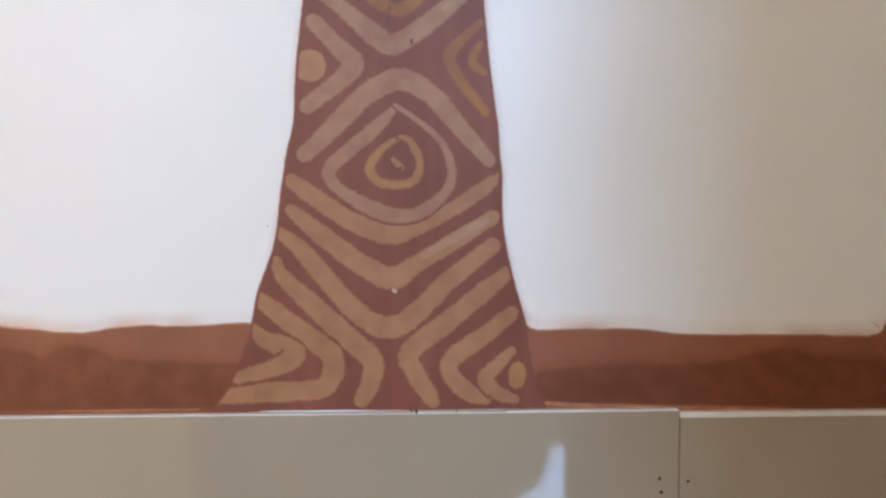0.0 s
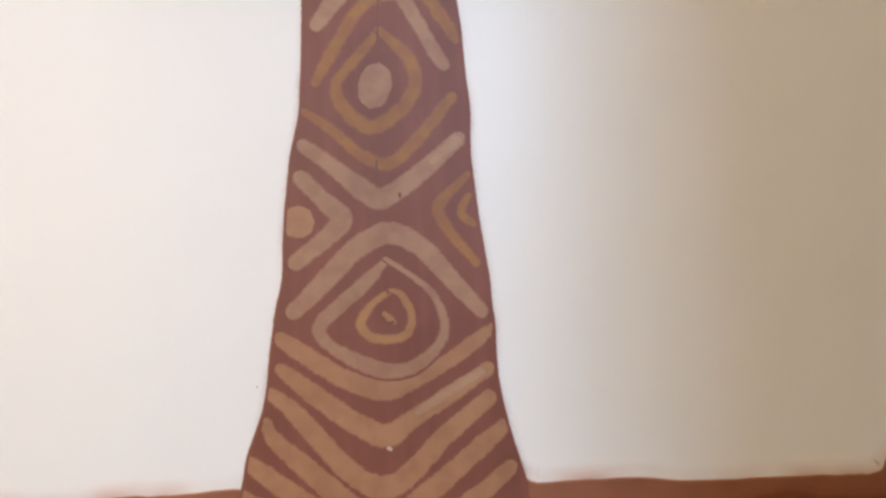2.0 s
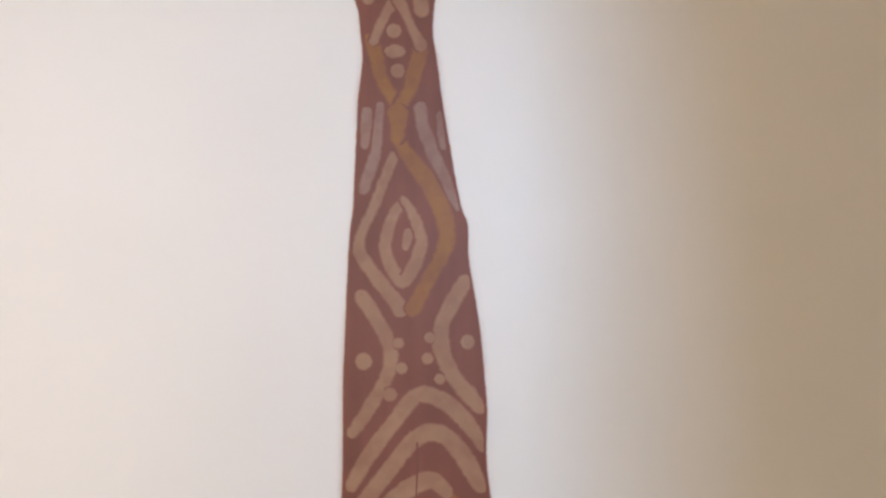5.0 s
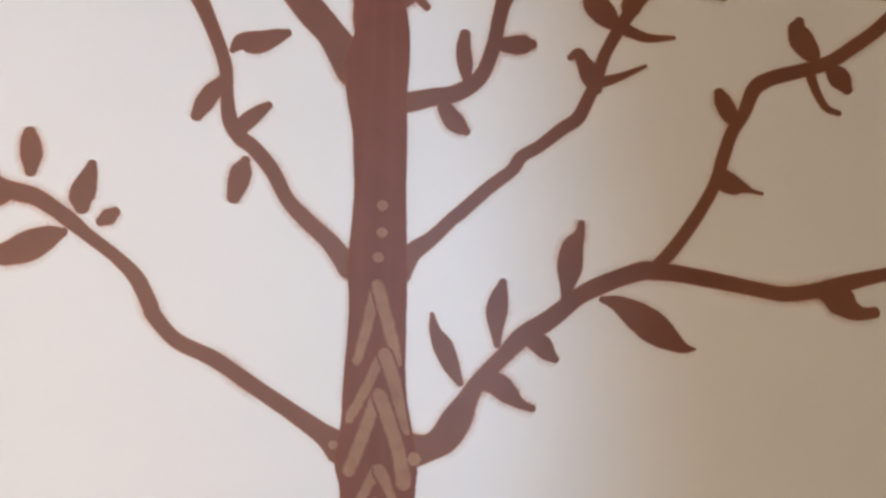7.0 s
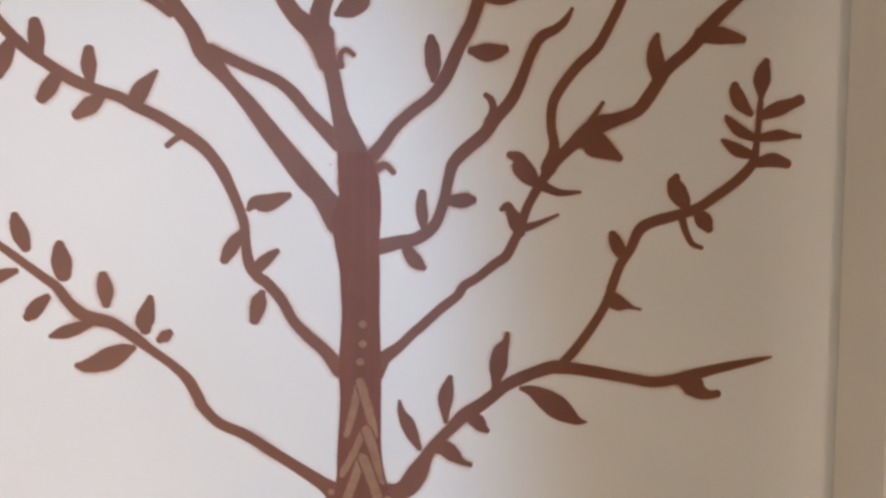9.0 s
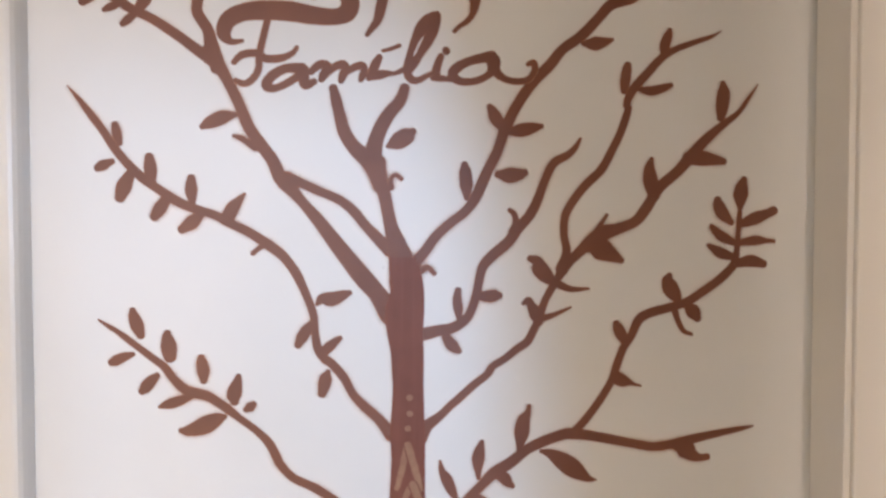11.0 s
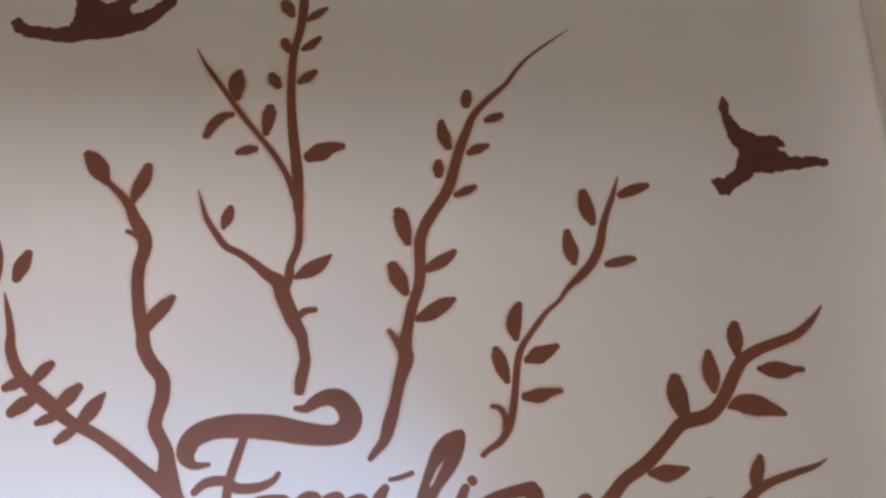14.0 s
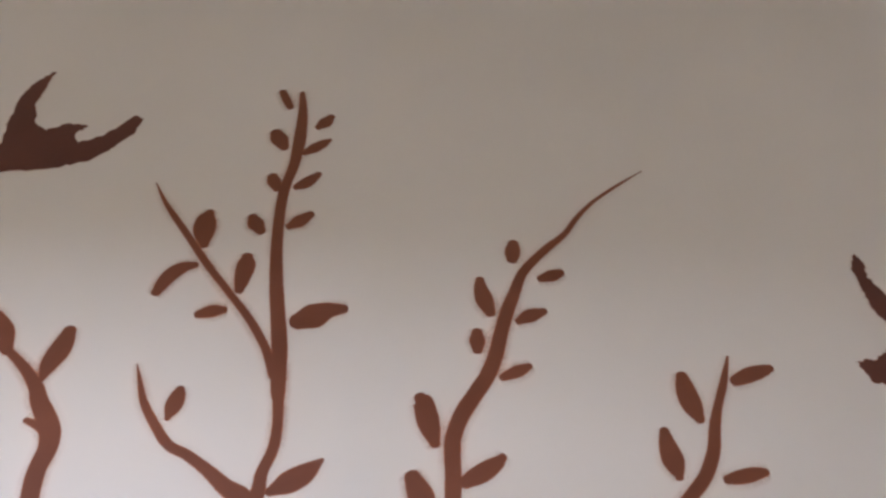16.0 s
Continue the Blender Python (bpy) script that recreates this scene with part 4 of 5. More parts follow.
painted_leaf(branch, (0.364, 1.9592, 0.009), (0.3631, 1.974, 0.0206), (0.3616, 1.9908, 0.0192), (0.3618, 2.0056, 0.0101))
painted_leaf(branch, (0.397, 2.0046, 0.0084), (0.3968, 2.021, 0.0204), (0.3969, 2.034, 0.0189), (0.398, 2.0419, 0.0129))
painted_leaf(branch, (0.4229, 1.9863, 0.0083), (0.4358, 1.9856, 0.0199), (0.4519, 1.9849, 0.0208), (0.4642, 1.9858, 0.01), (0.4745, 1.9863, 0.0075))
painted_leaf(branch, (0.3805, 1.9382, 0.0056), (0.3931, 1.9423, 0.0218), (0.4128, 1.9409, 0.0266), (0.432, 1.9359, 0.0169), (0.4452, 1.9316, 0.008))
branch = painted_branch([(-0.138, 1.954, 0.0125), (-0.137, 1.97, 0.0154), (-0.134, 1.991, 0.0141), (-0.137, 2.008, 0.0135), (-0.141, 2.024, 0.0158), (-0.151, 2.041, 0.0188), (-0.159, 2.058, 0.0205), (-0.167, 2.075, 0.0206), (-0.175, 2.095, 0.0193), (-0.191, 2.106, 0.015), (-0.209, 2.121, 0.0113), (-0.228, 2.134, 0.0099), (-0.247, 2.144, 0.0099), (-0.263, 2.164, 0.0092), (-0.276, 2.184, 0.0078), (-0.283, 2.202, 0.0055), (-0.291, 2.225, 0.0008)], twigs=[[(-0.148, 2.048, 0.0116), (-0.138, 2.056, 0.0095), (-0.126, 2.058, 0.008)]])
painted_leaf(branch, (-0.1516, 2.1024, 0.0091), (-0.1369, 2.111, 0.021), (-0.1243, 2.1192, 0.0202), (-0.1139, 2.1288, 0.0092), (-0.1098, 2.1326, 0.0037))
painted_leaf(branch, (-0.2521, 2.1695, 0.0057), (-0.2491, 2.182, 0.0163), (-0.2465, 2.1946, 0.0135), (-0.2461, 2.1986, 0.0087))
branch = painted_branch([(-0.167, 2.09, 0.0178), (-0.162, 2.102, 0.0134), (-0.161, 2.119, 0.0113), (-0.154, 2.142, 0.0107), (-0.153, 2.165, 0.01), (-0.155, 2.188, 0.0109), (-0.157, 2.203, 0.0141), (-0.16, 2.239, 0.0152), (-0.164, 2.266, 0.0155), (-0.173, 2.321, 0.0139), (-0.179, 2.378, 0.0122), (-0.18, 2.439, 0.0119), (-0.173, 2.482, 0.0122), (-0.171, 2.521, 0.0141), (-0.172, 2.562, 0.0111), (-0.176, 2.595, 0.0061)])
painted_leaf(branch, (-0.2526, 2.3679, 0.0106), (-0.2555, 2.3854, 0.0235), (-0.2558, 2.4007, 0.0211), (-0.2537, 2.4101, 0.0092))
painted_leaf(branch, (-0.2576, 2.3409, 0.0086), (-0.2703, 2.3367, 0.0146), (-0.2814, 2.325, 0.017), (-0.2892, 2.3071, 0.0109))
painted_leaf(branch, (-0.243, 2.2819, 0.0102), (-0.2316, 2.2857, 0.0153), (-0.2208, 2.2873, 0.0092))
painted_leaf(branch, (-0.2085, 2.3119, 0.0101), (-0.2075, 2.3259, 0.017), (-0.2061, 2.3425, 0.0199), (-0.2063, 2.3522, 0.0122))
painted_leaf(branch, (-0.1458, 2.2767, 0.0192), (-0.1321, 2.2832, 0.0293), (-0.1185, 2.2898, 0.0193), (-0.1045, 2.292, 0.0112))
painted_leaf(branch, (-0.1974, 2.3872, 0.0108), (-0.2034, 2.3962, 0.0173), (-0.2077, 2.4044, 0.011))
painted_leaf(branch, (-0.1678, 2.3943, 0.0091), (-0.1586, 2.4013, 0.0164), (-0.1484, 2.4105, 0.0101))
painted_leaf(branch, (-0.1873, 2.4465, 0.0105), (-0.1916, 2.4552, 0.0154), (-0.1941, 2.4617, 0.0126))
painted_leaf(branch, (-0.1666, 2.4489, 0.0086), (-0.1563, 2.4558, 0.0154), (-0.1451, 2.4679, 0.0078))
painted_leaf(branch, (-0.1871, 2.5076, 0.0111), (-0.1936, 2.5192, 0.0194), (-0.1981, 2.528, 0.0144))
painted_leaf(branch, (-0.1629, 2.4997, 0.008), (-0.153, 2.5071, 0.0141), (-0.1432, 2.5151, 0.0112), (-0.1372, 2.52, 0.0051))
painted_leaf(branch, (-0.1511, 2.5406, 0.0094), (-0.1448, 2.5475, 0.0157), (-0.1391, 2.5564, 0.0095))
painted_leaf(branch, (-0.1988, 2.5959, 0.0087), (-0.1934, 2.5839, 0.0108), (-0.1875, 2.5714, 0.0085))
branch = painted_branch([(-0.163, 2.216, 0.0095), (-0.174, 2.245, 0.009), (-0.194, 2.278, 0.0085), (-0.217, 2.307, 0.008), (-0.245, 2.342, 0.0082), (-0.27, 2.377, 0.0077), (-0.292, 2.407, 0.007), (-0.305, 2.426, 0.0048), (-0.318, 2.45, 0.0008)])
branch = painted_branch([(-0.049, 1.873, 0.0073), (-0.043, 1.881, 0.01), (-0.033, 1.895, 0.0134), (-0.028, 1.914, 0.017), (-0.022, 1.94, 0.0151), (-0.017, 1.967, 0.0153), (-0.01, 1.994, 0.0191), (-0.012, 2.01, 0.0185), (-0.009, 2.034, 0.0144), (-0.004, 2.063, 0.0139), (0.004, 2.092, 0.0141), (0.005, 2.117, 0.015), (0.004, 2.143, 0.0152), (0.005, 2.158, 0.0153), (0.012, 2.179, 0.0155), (0.025, 2.202, 0.0156), (0.036, 2.221, 0.0158), (0.044, 2.243, 0.0151), (0.05, 2.27, 0.0145), (0.057, 2.296, 0.0139), (0.064, 2.316, 0.0124), (0.072, 2.339, 0.0108), (0.084, 2.356, 0.0101), (0.1, 2.374, 0.0093), (0.119, 2.393, 0.0068), (0.133, 2.415, 0.006), (0.152, 2.438, 0.0043), (0.181, 2.463, 0.0035), (0.21, 2.485, 0.0009)], twigs=[[(-0.013, 2.005, 0.0128), (-0.024, 2.021, 0.01), (-0.032, 2.031, 0.0065)]])
painted_leaf(branch, (-0.0116, 2.1511, 0.0102), (-0.0176, 2.1706, 0.0207), (-0.0227, 2.1905, 0.0191), (-0.0256, 2.1956, 0.0124))
painted_leaf(branch, (-0.0129, 2.0825, 0.0116), (-0.0222, 2.1009, 0.0226), (-0.0299, 2.1174, 0.0155))
painted_leaf(branch, (0.0159, 2.1153, 0.0127), (0.0297, 2.1234, 0.0183), (0.0428, 2.133, 0.0138), (0.0481, 2.1388, 0.0083))
painted_leaf(branch, (0.0044, 2.0477, 0.0105), (0.0179, 2.054, 0.0201), (0.0349, 2.0659, 0.0194), (0.0477, 2.0733, 0.008))
painted_leaf(branch, (0.0395, 2.2923, 0.0111), (0.0346, 2.3059, 0.0183), (0.0307, 2.3207, 0.0144), (0.03, 2.3307, 0.0093))
painted_leaf(branch, (0.027, 2.2496, 0.0108), (0.0268, 2.2591, 0.0159), (0.0267, 2.2681, 0.011))
painted_leaf(branch, (0.0633, 2.3589, 0.0126), (0.0638, 2.3675, 0.0168), (0.0647, 2.3772, 0.0127))
painted_leaf(branch, (0.0919, 2.3347, 0.0093), (0.1024, 2.3386, 0.0145), (0.1105, 2.342, 0.0104))
painted_leaf(branch, (0.068, 2.2832, 0.009), (0.0783, 2.2891, 0.0161), (0.0915, 2.2946, 0.0091))
painted_leaf(branch, (0.0511, 2.2201, 0.0087), (0.0644, 2.2264, 0.0136), (0.0749, 2.2321, 0.0078))
branch = painted_branch([(0.084, 1.878, 0.0067), (0.09, 1.884, 0.0073), (0.105, 1.895, 0.0094), (0.115, 1.912, 0.0108), (0.121, 1.938, 0.0096), (0.124, 1.964, 0.009), (0.127, 1.992, 0.0092), (0.132, 2.01, 0.0085), (0.141, 2.025, 0.0079), (0.153, 2.042, 0.008), (0.165, 2.058, 0.0066), (0.181, 2.073, 0.0059), (0.193, 2.09, 0.0074), (0.21, 2.107, 0.0119), (0.225, 2.125, 0.0128), (0.236, 2.149, 0.0122), (0.241, 2.173, 0.0108), (0.247, 2.194, 0.0086), (0.256, 2.218, 0.0079), (0.265, 2.248, 0.0024)], twigs=[[(0.111, 1.908, 0.0081), (0.111, 1.922, 0.0082), (0.105, 1.934, 0.0075), (0.095, 1.937, 0.0055)]])
painted_leaf(branch, (0.1254, 2.023, 0.0086), (0.1233, 2.0384, 0.019), (0.1254, 2.054, 0.0175), (0.1299, 2.0666, 0.0097))
painted_leaf(branch, (0.1138, 1.9683, 0.0083), (0.1087, 1.9821, 0.0175), (0.1032, 1.999, 0.0177), (0.1009, 2.0076, 0.0102))
painted_leaf(branch, (0.1393, 1.9951, 0.0101), (0.1519, 2.0008, 0.0228), (0.1646, 2.0069, 0.0169), (0.1753, 2.013, 0.0085))
painted_leaf(branch, (0.1366, 1.9491, 0.0122), (0.1521, 1.9505, 0.0188), (0.1665, 1.9547, 0.0123), (0.1788, 1.9569, 0.0066))
painted_leaf(branch, (0.2185, 2.2244, 0.0125), (0.2203, 2.2091, 0.0201), (0.2239, 2.194, 0.0199), (0.2284, 2.1816, 0.0103))
painted_leaf(branch, (0.2022, 2.1245, 0.0082), (0.1994, 2.1378, 0.0202), (0.1959, 2.1546, 0.0167), (0.1948, 2.1678, 0.0093))
painted_leaf(branch, (0.2685, 2.222, 0.0116), (0.2826, 2.2287, 0.0164), (0.2966, 2.2339, 0.0126), (0.3027, 2.236, 0.0087))
painted_leaf(branch, (0.2447, 2.1228, 0.0091), (0.2589, 2.1262, 0.0145), (0.2722, 2.1296, 0.0118), (0.2784, 2.1306, 0.0082))
TRUNK_ROWS = TRUNK_LOW + TRUNK_HIGH
trunk_part = painted_trunk(TRUNK_ROWS)
brush_stroke([(-0.059, 0.336, 0.0095), (-0.038, 0.321, 0.0123), (-0.01, 0.302, 0.0133), (0.023, 0.29, 0.0134), (0.043, 0.295, 0.0115), (0.076, 0.311, 0.0105), (0.105, 0.33, 0.0095), (0.115, 0.339, 0.0057)], warm_tan_paint)
brush_stroke([(-0.059, 0.311, 0.0085), (-0.043, 0.298, 0.0124), (-0.02, 0.279, 0.0143), (0.004, 0.262, 0.0144), (0.026, 0.253, 0.0154), (0.047, 0.266, 0.0125), (0.076, 0.283, 0.0115), (0.11, 0.304, 0.0105)], warm_tan_paint)
brush_stroke([(-0.067, 0.291, 0.0095), (-0.048, 0.274, 0.0124), (-0.02, 0.24, 0.0144), (-0.001, 0.221, 0.0144), (0.02, 0.211, 0.0154), (0.042, 0.22, 0.0145), (0.071, 0.249, 0.0135), (0.11, 0.28, 0.0115)], warm_tan_paint)
brush_stroke([(-0.072, 0.268, 0.0076), (-0.067, 0.255, 0.0105), (-0.039, 0.228, 0.0144), (-0.011, 0.201, 0.0154), (0.008, 0.182, 0.0155), (0.005, 0.162, 0.0136), (-0.002, 0.149, 0.0107)], warm_tan_paint)
brush_stroke([(-0.087, 0.236, 0.0105), (-0.068, 0.221, 0.0134), (-0.044, 0.202, 0.0145), (-0.026, 0.187, 0.0155), (-0.028, 0.167, 0.0145), (-0.04, 0.158, 0.0136), (-0.084, 0.156, 0.0145), (-0.124, 0.152, 0.0097)], warm_tan_paint)
brush_stroke([(-0.092, 0.212, 0.0058), (-0.083, 0.202, 0.0125), (-0.058, 0.19, 0.0164), (-0.074, 0.178, 0.0126), (-0.107, 0.169, 0.0087)], warm_tan_paint)
brush_stroke([(0.122, 0.256, 0.0106), (0.1, 0.239, 0.0135), (0.071, 0.215, 0.0145), (0.04, 0.19, 0.0145), (0.044, 0.172, 0.0136), (0.056, 0.152, 0.0127), (0.059, 0.147, 0.0098)], warm_tan_paint)
brush_stroke([(0.126, 0.222, 0.0107), (0.105, 0.205, 0.0126), (0.076, 0.184, 0.0136), (0.074, 0.17, 0.0126), (0.09, 0.154, 0.0127), (0.104, 0.148, 0.0078)], warm_tan_paint)
brush_stroke([(0.126, 0.19, 0.0068), (0.114, 0.178, 0.0097), (0.104, 0.166, 0.0117), (0.114, 0.154, 0.0107), (0.129, 0.148, 0.0068)], warm_tan_paint)
brush_stroke([(-0.047, 0.358, 0.0113), (-0.023, 0.38, 0.0132), (0.001, 0.404, 0.0141), (0.02, 0.416, 0.015), (0.036, 0.419, 0.015), (0.058, 0.408, 0.0141), (0.081, 0.382, 0.0123), (0.107, 0.352, 0.0095)], tan_paint)
brush_stroke([(0.029, 0.397, 0.0047), (0.013, 0.38, 0.0094), (-0.009, 0.362, 0.0104), (-0.027, 0.344, 0.0095), (-0.019, 0.329, 0.0085), (0.005, 0.314, 0.0105), (0.028, 0.306, 0.0105), (0.05, 0.309, 0.0095), (0.071, 0.326, 0.0076), (0.076, 0.345, 0.0066), (0.067, 0.368, 0.0047), (0.048, 0.385, 0.0042), (0.029, 0.398, 0.0033)], tan_paint)
brush_stroke([(-0.038, 0.467, 0.0111), (-0.022, 0.45, 0.0121), (-0.006, 0.433, 0.0159), (-0.018, 0.418, 0.0122), (-0.044, 0.398, 0.0113)], tan_paint)
brush_stroke([(-0.035, 0.494, 0.0092), (-0.013, 0.477, 0.0111), (0.019, 0.451, 0.0149), (0.033, 0.45, 0.014), (0.061, 0.469, 0.0122), (0.093, 0.496, 0.0104)], tan_paint)
brush_stroke([(-0.005, 1.175, 0.0067), (0.004, 1.209, 0.0089), (0.011, 1.243, 0.0085)], tan_paint)
brush_stroke([(0.012, 1.243, 0.0095), (0.022, 1.209, 0.0094), (0.032, 1.175, 0.0078)], tan_paint)
brush_stroke([(0.0134, 0.9339, 0.0078), (0.0075, 0.9201, 0.0078), (0.0007, 0.9024, 0.0074), (-0.0051, 0.8867, 0.0074), (-0.0128, 0.8712, 0.0077), (-0.0176, 0.8557, 0.0089), (-0.0155, 0.846, 0.0092), (-0.0076, 0.8344, 0.0095), (0.0023, 0.8209, 0.0105), (0.0121, 0.8094, 0.0104), (0.019, 0.7989, 0.0111)], tan_paint)
brush_stroke([(0.0225, 0.8945, 0.0071), (0.0127, 0.8808, 0.0084), (0.0069, 0.8633, 0.009), (0.006, 0.8498, 0.0089), (0.012, 0.8343, 0.0095), (0.0208, 0.8228, 0.0098), (0.0296, 0.8343, 0.0096), (0.0345, 0.8458, 0.0096), (0.0374, 0.8603, 0.0086), (0.0324, 0.8769, 0.008), (0.0265, 0.8886, 0.0071), (0.0225, 0.8945, 0.0064)], tan_paint)
brush_stroke([(0.026, 0.8652, 0.0074), (0.024, 0.8536, 0.0058)], tan_paint)
brush_stroke([(0.0153, 0.9538, 0.0091), (0.0203, 0.9438, 0.0098), (0.0313, 0.9279, 0.0114), (0.0442, 0.9102, 0.013), (0.0531, 0.8925, 0.0136), (0.059, 0.8729, 0.0129), (0.06, 0.8593, 0.0122), (0.0531, 0.8419, 0.0105), (0.0433, 0.8246, 0.0102), (0.0355, 0.8093, 0.0105), (0.0297, 0.7988, 0.0104)], ochre_paint)
brush_stroke([(0.0371, 0.9777, 0.0099), (0.0392, 0.9617, 0.0098), (0.0472, 0.9398, 0.0098), (0.0571, 0.918, 0.0084), (0.067, 0.8964, 0.0081), (0.0699, 0.8885, 0.0058)], lilac_paint)
brush_stroke([(0.0552, 0.9717, 0.0059), (0.0561, 0.9517, 0.0065), (0.0571, 0.9438, 0.0059)], lilac_paint)
brush_stroke([(0.0012, 0.9797, 0.0059), (-0.0007, 0.9597, 0.0072), (-0.0025, 0.9399, 0.0081), (-0.0074, 0.9221, 0.0091), (-0.0131, 0.9044, 0.0074)], lilac_paint)
brush_stroke([(-0.0108, 0.9737, 0.0082), (-0.0116, 0.9598, 0.0085), (-0.0125, 0.9448, 0.0072)], lilac_paint)
brush_stroke([(-0.0075, 1.0397, 0.0109), (-0.0024, 1.0255, 0.0109), (0.0018, 1.0074, 0.0099), (0.0088, 0.9933, 0.0098), (0.0159, 0.9813, 0.0098)], ochre_paint)
brush_stroke([(0.0377, 1.0317, 0.0109), (0.0327, 1.0135, 0.0109), (0.0278, 0.9953, 0.0102), (0.0199, 0.9813, 0.0098)], ochre_paint)
brush_stroke([(0.0154, 1.0786, 0.0093), (0.0074, 1.0662, 0.0077), (0.0004, 1.0519, 0.0073), (-0.0045, 1.0397, 0.0073)], tan_paint)
brush_stroke([(0.0174, 1.0786, 0.0093), (0.0245, 1.0642, 0.0073), (0.0306, 1.05, 0.0076), (0.0377, 1.0357, 0.0093)], tan_paint)
brush_stroke([(0.014, 1.1449, 0.0102), (0.0041, 1.1157, 0.0097), (-0.0059, 1.0888, 0.0094), (-0.0098, 1.0785, 0.0087)], tan_paint)
brush_stroke([(0.0161, 1.1439, 0.0101), (0.0264, 1.1178, 0.0104), (0.0346, 1.091, 0.0104), (0.0386, 1.0684, 0.011)], tan_paint)
brush_stroke([(0.0149, 1.1764, 0.0075), (0.0058, 1.1553, 0.0075), (-0.0052, 1.1344, 0.0074), (-0.0112, 1.1239, 0.0067)], tan_paint)
brush_stroke([(0.02, 1.1807, 0.0102), (0.0272, 1.1617, 0.0105), (0.0344, 1.1387, 0.0105), (0.0416, 1.1158, 0.0094)], tan_paint)
brush_stroke([(0.0168, 0.9727, 0.0144), (0.0172, 0.9627, 0.0121), (0.0163, 0.9508, 0.0101)], ochre_paint)
brush_stroke([(0.054, 0.645, 0.0085), (0.0643, 0.6321, 0.0096), (0.0766, 0.6087, 0.0096), (0.0878, 0.5923, 0.0096), (0.0945, 0.5806, 0.0077)], ochre_paint)
brush_stroke([(0.0327, 0.619, 0.0095), (0.0141, 0.6061, 0.0087), (0, 0.5853, 0.0086), (-0.0139, 0.5624, 0.0086), (-0.0231, 0.5464, 0.0067)], ochre_paint)
brush_stroke([(-0.0146, 0.81, 0.0105), (-0.0025, 0.7915, 0.0105), (0.0074, 0.7731, 0.0105), (0.0106, 0.7569, 0.0104), (0.006, 0.7383, 0.01), (-0.0074, 0.7152, 0.0099), (-0.0217, 0.6947, 0.0091)], tan_paint)
brush_stroke([(0.0748, 0.8221, 0.0115), (0.063, 0.8027, 0.0114), (0.0546, 0.7835, 0.0114), (0.0549, 0.7624, 0.0117), (0.064, 0.7417, 0.0112), (0.0771, 0.7257, 0.0116), (0.0869, 0.7143, 0.0093)], tan_paint)
brush_stroke([(-0.023, 0.6502, 0.0098), (-0.0055, 0.6785, 0.0107), (0.0133, 0.7025, 0.0108), (0.0287, 0.7218, 0.0109), (0.0393, 0.7256, 0.0117), (0.0556, 0.72, 0.0117), (0.0741, 0.7035, 0.0117), (0.0901, 0.6822, 0.0097)], tan_paint)
brush_stroke([(-0.0245, 0.6245, 0.0087), (-0.0083, 0.6409, 0.0106), (0.0127, 0.667, 0.0115), (0.0316, 0.6885, 0.0116), (0.0469, 0.6935, 0.0128), (0.0619, 0.6866, 0.0128), (0.0756, 0.6677, 0.0128), (0.0869, 0.6488, 0.0108)], tan_paint)
brush_stroke([(-0.0203, 0.5945, 0.0105), (-0.0041, 0.6154, 0.0125), (0.0123, 0.6364, 0.0125), (0.0309, 0.6495, 0.0126), (0.0461, 0.6532, 0.0119), (0.0575, 0.6438, 0.01)], tan_paint)
brush_stroke([(0.035, 0.619, 0.0091), (0.0488, 0.6179, 0.0107), (0.0578, 0.6039, 0.0099), (0.069, 0.5829, 0.0099), (0.0779, 0.5667, 0.0095), (0.0835, 0.5585, 0.0084)], tan_paint)
painted_dot(0.012, 0.7697, 0.0219, 0.7699, 0.01)
painted_dot(0.0147, 0.7481, 0.0249, 0.7483, 0.0104)
painted_dot(0.0039, 0.7257, 0.0158, 0.7259, 0.0121)
painted_dot(0.0396, 0.7743, 0.0491, 0.7745, 0.0096)
painted_dot(0.0373, 0.7562, 0.0472, 0.7564, 0.01)
painted_dot(0.048, 0.7386, 0.0574, 0.7388, 0.0096)
painted_dot(-0.02, 0.7539, -0.0054, 0.7542, 0.0149)
painted_dot(0.0709, 0.7703, 0.0831, 0.7706, 0.0125)
painted_dot(0.0069, 1.049, 0.0202, 1.049, 0.0142)
painted_dot(0.0052, 1.03, 0.0241, 1.03, 0.0125)
painted_dot(0.0105, 1.012, 0.0229, 1.012, 0.0132)
painted_dot(0.0418, 1.089, 0.0536, 1.089, 0.0127)
painted_dot(-0.0286, 1.101, -0.0205, 1.101, 0.0082)
brush_stroke([(0.034, 0.372, 0.004), (0.019, 0.363, 0.00561), (0.007, 0.347, 0.00723), (0.014, 0.335, 0.00646), (0.029, 0.332, 0.00646), (0.045, 0.336, 0.00646), (0.049, 0.352, 0.00561), (0.041, 0.368, 0.00485), (0.033, 0.372, 0.00323)], gold_paint)
brush_stroke([(0.027, 0.353, 0.0036), (0.031, 0.349, 0.0048), (0.034, 0.346, 0.0036)], gold_paint)
brush_stroke([(0.1, 0.466, 0.0047), (0.081, 0.448, 0.0075), (0.074, 0.436, 0.0084), (0.086, 0.415, 0.0075), (0.104, 0.393, 0.0066)], ochre_paint)
brush_stroke([(0.1, 0.448, 0.0047), (0.093, 0.434, 0.0066), (0.103, 0.425, 0.0047)], ochre_paint)
brush_stroke([(-0.034, 0.522, 0.0046), (-0.011, 0.506, 0.0074), (0.012, 0.485, 0.0084), (0.035, 0.477, 0.0093), (0.059, 0.496, 0.0094), (0.089, 0.531, 0.0076)], ochre_paint)
